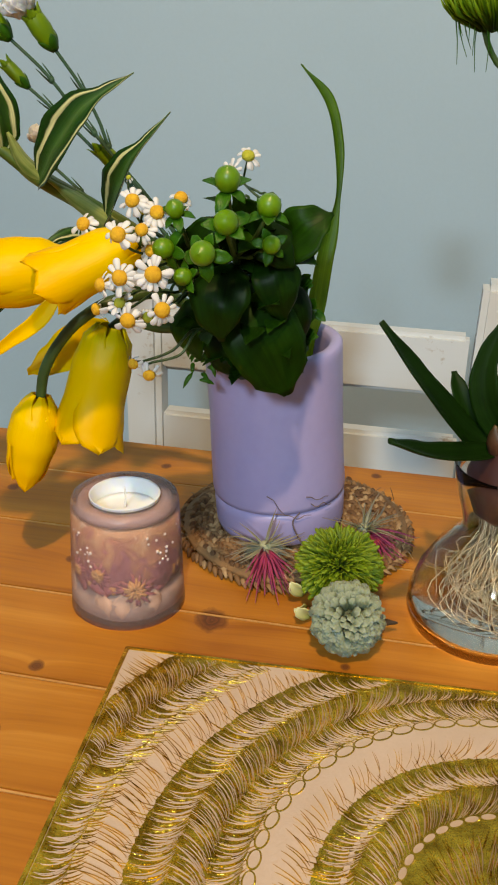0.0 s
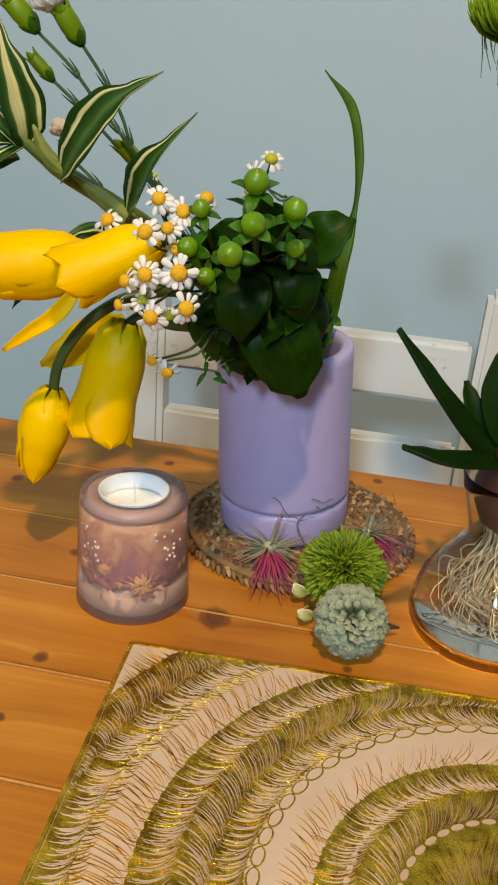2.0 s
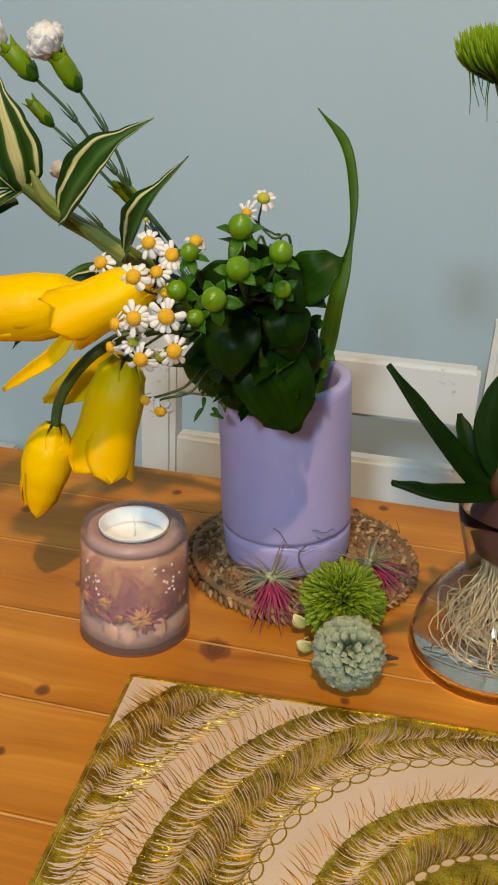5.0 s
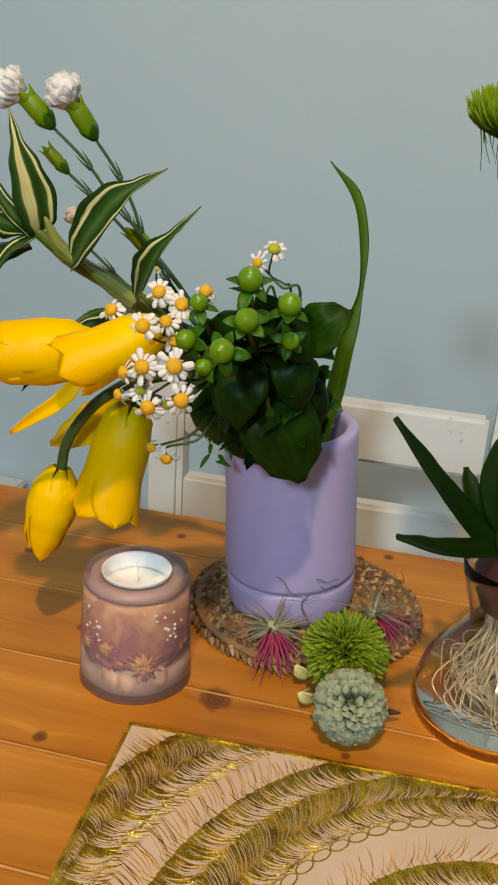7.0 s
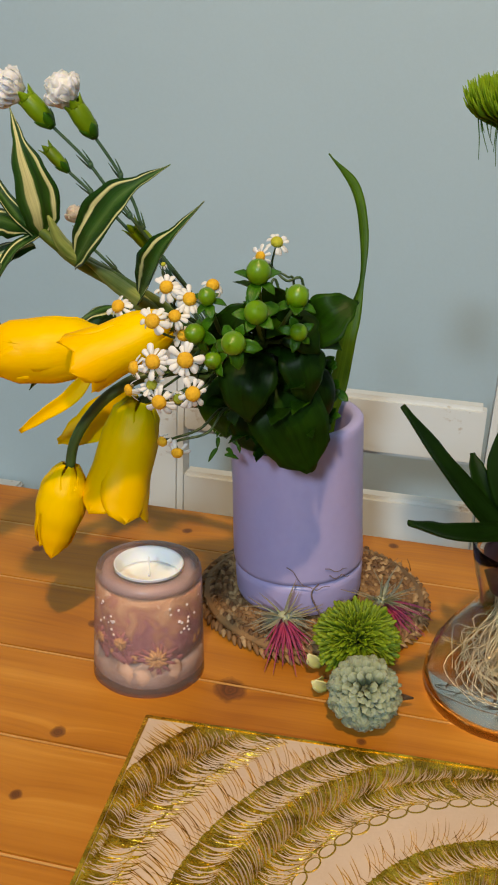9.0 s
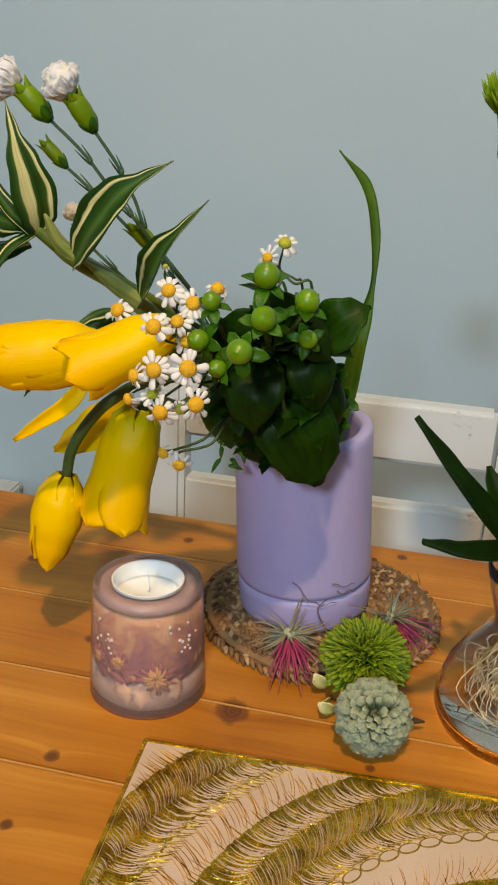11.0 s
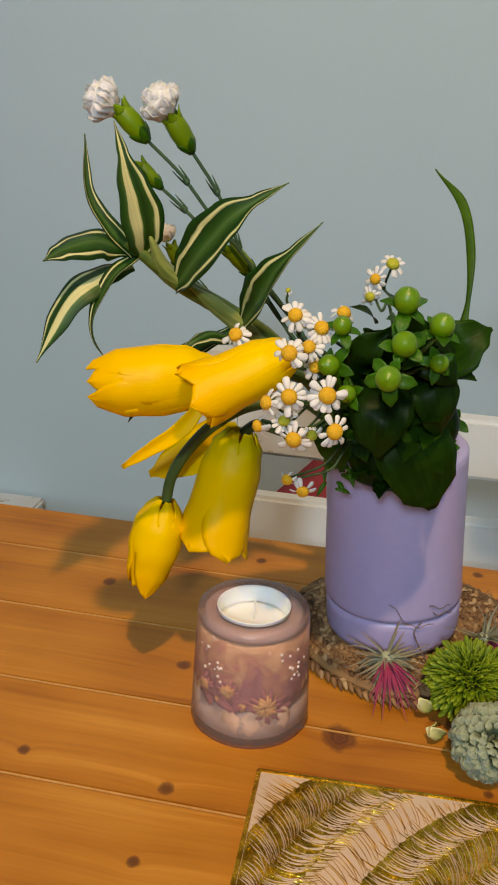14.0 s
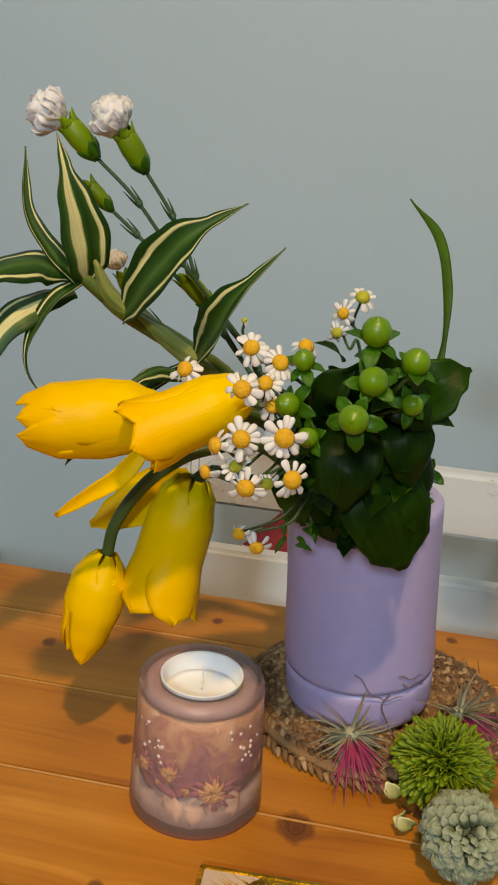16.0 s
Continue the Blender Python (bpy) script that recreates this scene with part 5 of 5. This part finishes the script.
    for k in range(60):
        p = V((rnd.uniform(0.004, 0.024), rnd.uniform(0.585, 0.61), rnd.uniform(0.882, 0.915)))
        d = V((rnd.uniform(-1, 1), rnd.uniform(-1, 0.2), rnd.uniform(-1, 0.6))).normalized() * rnd.uniform(0.005, 0.011)
        strip(bm, (p, p + d * 0.5 + V((0, 0, 0.001)), p + d), (0.001, 0.0028, 0.0024, 0.0003), (0, -0.8, 0.6), 0.1, 0.0003, 4, 2)
    part("leaflet", bm, SEPAL, thing)


hypericum()


def blade():
    thing = root("grass_blade", m_in(0.022, 0.004, -0.09), "long green folded grass blade", "foliage")
    bm = bmesh.new()
    strip(bm, [m_in(0.012, 0.004, -0.09), m_in(0.018, 0.002, -0.012), (0.0735, 0.664, 0.905), (0.0785, 0.672, 0.940), (0.0845, 0.679, 0.968), (0.0825, 0.686, 0.998), (0.0755, 0.690, 1.021), (0.0595, 0.692, 1.0405)],
          (0.007, 0.010, 0.0125, 0.0115, 0.0036, 0.0075, 0.0082, 0.001), (0.2, -0.95, 0.1), 0.34, 0.0006, 44, 8, 35, 0.06)
    part("leaf", bm, LEAF_BL, thing)
    for k, (x, z) in enumerate(((0.066, 0.905), (0.070, 0.922), (0.062, 0.935))):
        bm = bmesh.new()
        for s in range(9):
            p = V((x, 0.60, z))
            d = V((random.Random(k * 9 + s).uniform(-1, 1), -0.6, random.Random(s * 5 + k).uniform(-0.6, 1))).normalized() * 0.011
            strip(bm, (p, p + d * 0.6, p + d), (0.002, 0.006, 0.005, 0.0005), (0, -0.8, 0.6), 0.1, 0.0004, 5, 3)
        tube(bm, (V((x, 0.60, z)), V((0.06, 0.625, 0.89)), m_in(0.01, -0.004)), 0.001, 6)
        part("sprig", bm, SEPAL, thing)


blade()


# ---- small plants on the table ----
def air_plant(place, way, label, seed, spread):
    thing = root("air_plant", place, label, "air plant", "air plants")
    rnd = random.Random(seed)
    p, w = V(place), V(way).normalized()
    q = aim(w)
    for name, mat_, count, l0, l1, tilt0, tilt1 in (("leaf", AIR_G, 60, 0.015, 0.032, 35, 125), ("leaf", AIR_P, 44, 0.018, 0.038, 5, 42)):
        bm = bmesh.new()
        for k in range(count):
            a, tl = rnd.uniform(0, 6.283), radians(rnd.uniform(tilt0, tilt1) * spread)
            d = q @ V((math.sin(tl) * math.cos(a), math.sin(tl) * math.sin(a), math.cos(tl)))
            ln = rnd.uniform(l0, l1)
            bend = V((0, 0, -0.10 * ln)) + q @ V((0, 0, rnd.uniform(-0.25, 0.15) * ln))
            pts = [p, p + d * ln * 0.5, p + d * ln + bend]
            for g in pts[1:]:
                g.z = max(g.z, 0.7525)
            strip(bm, pts, (0.0024, 0.0017, 0.0010, 0.0002), (0, -0.3, 1), 0.25, 0.0004, 6, 2)
        part(name, bm, mat_, thing, "magenta tinted leaves" if mat_ is AIR_P else "")
    bm = bmesh.new()
    blob(bm, p, 0.0045, (1, 1, 1), None, 0.2, 2, 2)
    part("crown", bm, AIR_G, thing)


air_plant((0.0495, 0.600, 0.769), (0.12, -0.9, -0.38), "small air plant with grey leaves and magenta tips", 2, 1.0)
air_plant((0.112, 0.628, 0.768), (0.75, -0.55, -0.30), "small air plant with pink tips on the trivet", 3, 1.0)


def pom_mesh(w, name, mat_, curl, wave=0.30):
    bm = bmesh.new()
    strip(bm, [(0, 0, 0), (0, 0.02, 0.5), (0, 0.0, 0.85), (0, -curl, 1.0)], (w * 0.35, w * 0.6, w, w * 0.95, w * 0.45), (0, 1, 0), -0.22, 0.05, 7, 8 if wave > 0.4 else 5, wave=wave, seed=w * 7)
    return mesh_of(bm, name, mat_)


def pompon(place, r, way, name, label, category, mesh, count, length, squash, seed, turn=0.5):
    """A dense rosette: pieces set over the dome by the golden angle."""
    thing = root(name, (place[0], place[1], 0.7505), label, category)
    rnd = random.Random(seed)
    c = V(place)
    q = aim(way).to_4x4()
    bm = bmesh.new()
    blob(bm, c, r * 0.62, (1, 1, squash), q.to_3x3(), 0.1, 2, 2)
    part("heart", bm, mesh.materials[0], thing)
    for k in range(count):
        f = (k + 0.5) / count
        cz = 1 - f * 1.45
        sz = math.sqrt(max(0, 1 - cz * cz))
        a = k * 2.39996 + rnd.uniform(-0.15, 0.15)
        d = V((sz * math.cos(a), sz * math.sin(a), cz * squash)).normalized()
        e = V((math.cos(a), math.sin(a), 0))
        out = (d + e * turn * rnd.uniform(0.3, 1.0) + V((0, 0, 0.25 * (1 - f)))).normalized()
        zx = out
        yx = (e * -1 + zx * e.dot(zx)).normalized() if abs(e.dot(zx)) < 0.99 else V((0, 0, 1))
        xx = yx.cross(zx)
        rot = Matrix((xx, yx, zx)).transposed().to_4x4()
        start = V((d.x * r * 0.45, d.y * r * 0.45, d.z * r * 0.45))
        size = length * rnd.uniform(0.85, 1.15)
        m = Matrix.Translation(c) @ q @ Matrix.Translation(start) @ rot @ Matrix.Rotation(rnd.uniform(-0.6, 0.6), 4, "Z") @ Matrix.Rotation(rnd.uniform(-0.3, 0.3), 4, "Y") @ Matrix.Diagonal((size, size, size, 1))
        if (m @ V((0, 0, 1))).z < 0.7515:
            continue
        shared("petal", mesh, m, thing)
    return thing


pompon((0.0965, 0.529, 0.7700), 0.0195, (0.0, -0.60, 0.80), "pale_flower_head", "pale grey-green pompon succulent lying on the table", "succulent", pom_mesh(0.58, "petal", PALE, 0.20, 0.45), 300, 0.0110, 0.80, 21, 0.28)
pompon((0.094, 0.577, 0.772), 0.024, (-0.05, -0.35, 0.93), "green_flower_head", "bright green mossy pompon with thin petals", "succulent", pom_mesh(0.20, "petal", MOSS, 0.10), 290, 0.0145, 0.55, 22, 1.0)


def fuzz():
    """Fine blades between the green pompon's petals."""
    rnd = random.Random(77)
    bm = bmesh.new()
    c = V((0.094, 0.577, 0.772))
    for k in range(900):
        d = V((rnd.gauss(0, 1), rnd.gauss(0, 1) - 0.3, abs(rnd.gauss(0, 1)))).normalized()
        p = c + V((d.x * 0.012, d.y * 0.012, d.z * 0.010))
        e = (d + V((rnd.uniform(-0.6, 0.6), rnd.uniform(-0.6, 0.6), rnd.uniform(-0.2, 0.7)))).normalized()
        ln = rnd.uniform(0.009, 0.0155)
        strip(bm, (p, p + e * ln * 0.6, p + e * ln + V((rnd.uniform(-0.002, 0.002), rnd.uniform(-0.002, 0.002), -0.001))), (0.0012, 0.0015, 0.0003), (rnd.uniform(-1, 1), -0.5, 0.8), 0.2, 0.0003, 3, 2)
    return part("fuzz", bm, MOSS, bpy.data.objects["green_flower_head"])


fuzz()


def wisps():
    """Dry twisted wisps that lean on the vase above its groove."""
    thing = root("dry_wisp", (0.075, 0.612, 0.762), "thin dark dry wisps leaning on the vase", "twig")
    rnd = random.Random(5)
    c = VASE_M.translation
    for a0, a1, z0, z1 in ((-92, -62, 0.026, 0.021), (-66, -44, 0.036, 0.030), (-62, -42, 0.030, 0.025), (-98, -84, 0.040, 0.026)):
        pts = []
        for k in range(6):
            f = k / 5
            a = radians(a0 + (a1 - a0) * f)
            z = z0 + (z1 - z0) * f + rnd.uniform(-0.0015, 0.0015)
            r = 0.0441 + 0.0008 * rnd.random()
            pts.append(VASE_M @ V((r * math.cos(a), r * math.sin(a), z)))
        bm = bmesh.new()
        tube(bm, pts, (0.00035, 0.0002), 5)
        part("wisp", bm, STEM_BR, thing)
    bm = bmesh.new()
    tube(bm, ((0.075, 0.612, 0.760), VASE_M @ V((0.0443 * math.cos(radians(-78)), 0.0443 * math.sin(radians(-78)), 0.018)), VASE_M @ V((0.0444 * math.cos(radians(-72)), 0.0444 * math.sin(radians(-72)), 0.026))), (0.0006, 0.0004), 5)
    part("wisp", bm, STEM_BR, thing)


wisps()


def bark_piece():
    bm = bmesh.new()
    blob(bm, (0.098, 0.55, 0.7560), 0.0055, (2.6, 4.2, 1.0), None, 0.35, 1.5, 3)
    tube(bm, ((0.105, 0.540, 0.757), (0.118, 0.543, 0.758), (0.1265, 0.5445, 0.757)), (0.004, 0.0025, 0.0006), 7)
    ob = part("bark_piece", bm, BARK)
    tagged(ob, "dark bark piece under the two green pompons", "bark")
    thing = root("cream_petal_tuft", (0.072, 0.56, 0.7505), "pale yellow-green fleshy leaves beside the pompons", "succulent")
    for k, (x, y, z, dx, dy, dz) in enumerate(((0.074, 0.572, 0.755, -0.010, -0.004, 0.012), (0.078, 0.552, 0.754, -0.010, -0.006, 0.010), (0.075, 0.56, 0.753, -0.008, -0.010, 0.006))):
        bm = bmesh.new()
        p, d = V((x, y, z)), V((dx, dy, dz))
        strip(bm, (p, p + d * 0.5 + V((0, -0.001, 0)), p + d * 0.85), (0.004, 0.008, 0.008, 0.002), (-0.3, -0.8, 0.4), 0.25, 0.0012, 8, 5)
        part("leaf", bm, CREAM_G, thing)


bark_piece()


# ---- hyacinth in its glass ----
def hyacinth_glass():
    c = V((0.1805, 0.5605, 0.75))
    m = Matrix.Translation(c)
    thing = root("hyacinth_vase", c, "clear glass bulb vase with water, narrow waist and flared rim", "vase")
    bm = bmesh.new()
    outer = [(0.0, 0.0), (0.040, 0.0), (0.0455, 0.003), (0.0475, 0.009), (0.0468, 0.018), (0.0425, 0.032), (0.0345, 0.046), (0.0260, 0.056), (0.0220, 0.062), (0.0214, 0.066), (0.0228, 0.072), (0.0258, 0.082), (0.0282, 0.092), (0.0296, 0.1005), (0.0290, 0.1016)]
    inner = [(0.0278, 0.1005), (0.0262, 0.092), (0.0238, 0.082), (0.0208, 0.072), (0.0195, 0.066), (0.0200, 0.062), (0.0240, 0.056), (0.0324, 0.046), (0.0404, 0.032), (0.0446, 0.018), (0.0452, 0.011), (0.042, 0.0065), (0.0, 0.006)]
    lathe(bm, outer + inner, m, 64)
    part("glass", bm, GLASS, thing).visible_shadow = False
    bm = bmesh.new()
    lathe(bm, [(0.0, 0.0063), (0.0418, 0.0068), (0.0449, 0.0112), (0.0443, 0.018), (0.0401, 0.032), (0.0321, 0.046), (0.0237, 0.056), (0.0196, 0.0625), (0.0192, 0.0655), (0.0, 0.0655)], m, 56)
    part("water", bm, WATER, thing).visible_shadow = False
    plant = root("hyacinth", c + V((0, 0, 0.0655)), "hyacinth bulb with dark green leaves and white roots", "plant")
    rnd = random.Random(31)
    bm = bmesh.new()
    for k in range(130):
        a = rnd.uniform(0, 6.283)
        r0, r1 = rnd.uniform(0.002, 0.012), rnd.uniform(0.004, 0.037)
        b = a + rnd.uniform(-1.4, 1.4)
        z1 = rnd.uniform(0.010, 0.036)
        lim = 0.040 if z1 < 0.03 else 0.03
        r1 = min(r1, lim - 0.002)
        zm = rnd.uniform(0.030, 0.045)
        rm = min(rnd.uniform(0.006, 0.024), 0.030)
        tube(bm, (c + V((r0 * math.cos(a), r0 * math.sin(a), 0.072)), c + V((r0 * math.cos(a), r0 * math.sin(a), 0.06)), c + V((rm * math.cos((a + b) / 2), rm * math.sin((a + b) / 2), zm)), c + V((r1 * math.cos(b), r1 * math.sin(b), z1)),
                  c + V((r1 * 0.8 * math.cos(b + 0.8), r1 * 0.8 * math.sin(b + 0.8), max(0.009, z1 - 0.01)))), (0.00042, 0.0004, 0.00034, 0.00025), 5, 16)
    part("roots", bm, ROOT, plant)
    bm = bmesh.new()
    lathe(bm, [(0.0, 0.066), (0.008, 0.067), (0.017, 0.074), (0.0218, 0.086), (0.0222, 0.096), (0.018, 0.108), (0.011, 0.118), (0.007, 0.124), (0.0, 0.124)], m, 32, 0.05, 2.0)
    part("bulb", bm, BULB, plant)
    for pts, widths, face in (
        ([(0.172, 0.562, 0.857), (0.156, 0.560, 0.866), (0.130, 0.556, 0.896), (0.1035, 0.552, 0.931)], (0.012, 0.018, 0.0165, 0.012, 0.004), (0.7, -0.6, 0.6)),
        ([(0.170, 0.558, 0.860), (0.152, 0.545, 0.8635), (0.130, 0.525, 0.873), (0.1075, 0.506, 0.8875)], (0.010, 0.014, 0.014, 0.011, 0.004), (0.2, -0.3, 0.9)),
        ([(0.176, 0.564, 0.862), (0.164, 0.566, 0.885), (0.162, 0.570, 0.905), (0.170, 0.574, 0.930)], (0.010, 0.015, 0.015, 0.011, 0.003), (-0.3, -0.9, 0.2)),
        ([(0.168, 0.566, 0.860), (0.156, 0.568, 0.876), (0.150, 0.572, 0.888), (0.147, 0.578, 0.897)], (0.010, 0.014, 0.012, 0.009, 0.003), (0.3, -0.9, 0.3)),
        ([(0.186, 0.562, 0.862), (0.196, 0.560, 0.890), (0.204, 0.558, 0.915), (0.218, 0.556, 0.935)], (0.012, 0.017, 0.016, 0.012, 0.004), (-0.4, -0.9, 0.2)),
        ([(0.182, 0.552, 0.862), (0.188, 0.540, 0.880), (0.200, 0.530, 0.892), (0.215, 0.522, 0.897)], (0.012, 0.017, 0.016, 0.012, 0.004), (-0.1, -0.5, 0.85)),
        ([(0.178, 0.570, 0.862), (0.178, 0.578, 0.890), (0.182, 0.584, 0.915), (0.190, 0.590, 0.935)], (0.012, 0.017, 0.016, 0.012, 0.004), (0, -0.9, 0.3)),
    ):
        bm = bmesh.new()
        strip(bm, pts, widths, face, 0.22, 0.0018, 18, 8)
        part("leaf", bm, LEAF_HY, plant)
    # stubby sheath scales and the spent flower stalk
    for k in range(6):
        a = -2.6 + k * 0.75
        bm = bmesh.new()
        e = V((math.cos(a), math.sin(a), 0))
        p = c + V((0, 0, 0.108)) + e * 0.015
        strip(bm, (p, p + e * 0.003 + V((0, 0, 0.010)), p + e * 0.001 + V((0, 0, 0.020))), (0.010, 0.013, 0.010, 0.002), e, -0.3, 0.0010, 8, 5)
        part("scale", bm, BULB, plant)
    bm = bmesh.new()
    for k in range(26):
        a, z = k * 2.4, 0.118 + 0.0016 * k
        p = c + V((0.006 * math.cos(a), 0.006 * math.sin(a), z))
        blob(bm, p, 0.0055, (1, 1, 1.25), None, 0.2, 2, 2)
    part("flower_bud", bm, LEAF_HY, plant, "tight green flower spike")


hyacinth_glass()


def tall_green_flower():
    """A mossy green flower whose stalk stands beside the glass."""
    foot = V((0.262, 0.66, 0.75))
    thing = root("green_dianthus", foot, "fuzzy green dianthus flower on a tall thin stalk", "flower")
    c = V((0.150, 0.650, 1.076))
    bm = bmesh.new()
    tube(bm, (c, c + V((0.014, 0.0, -0.030)), V((0.20, 0.65, 1.02)), V((0.235, 0.655, 0.92)), V((0.26, 0.66, 0.80)), foot), (0.0015, 0.0018, 0.0022), 8)
    part("stem", bm, STEM, thing)
    rnd = random.Random(9)
    bm = bmesh.new()
    low = c + V((0.008, 0.0, -0.015))
    for k in range(620):
        ang, rad = rnd.uniform(0, 6.283), math.sqrt(rnd.random())
        top = c + V((0.021 * rad * math.cos(ang), 0.019 * rad * math.sin(ang), 0.013 * math.sqrt(1 - 0.85 * rad * rad) + rnd.uniform(-0.006, 0.003)))
        p = low + V((0.006 * rad * math.cos(ang), 0.006 * rad * math.sin(ang), rnd.uniform(0, 0.006)))
        mid = p.lerp(top, 0.55) + V((0.004 * rad * math.cos(ang), 0.004 * rad * math.sin(ang), -0.002))
        strip(bm, (p, mid, top), (0.0010, 0.0017, 0.0019, 0.0004), (rnd.uniform(-1, 1), -0.8, 0.3), 0.2, 0.0003, 4, 2)
    part("bloom", bm, MOSS_DK, thing)
    bm = bmesh.new()
    for k in range(14):
        p = c + V((rnd.uniform(-0.012, 0.014), rnd.uniform(-0.008, 0.008), -0.006))
        q = p + V((rnd.uniform(0.0, 0.010), 0, -rnd.uniform(0.008, 0.030)))
        tube(bm, (p, p.lerp(q, 0.5) + V((rnd.uniform(-0.002, 0.002), 0, 0)), q), (0.0005, 0.0002), 4, 4)
    part("bract", bm, SEPAL, thing)


tall_green_flower()
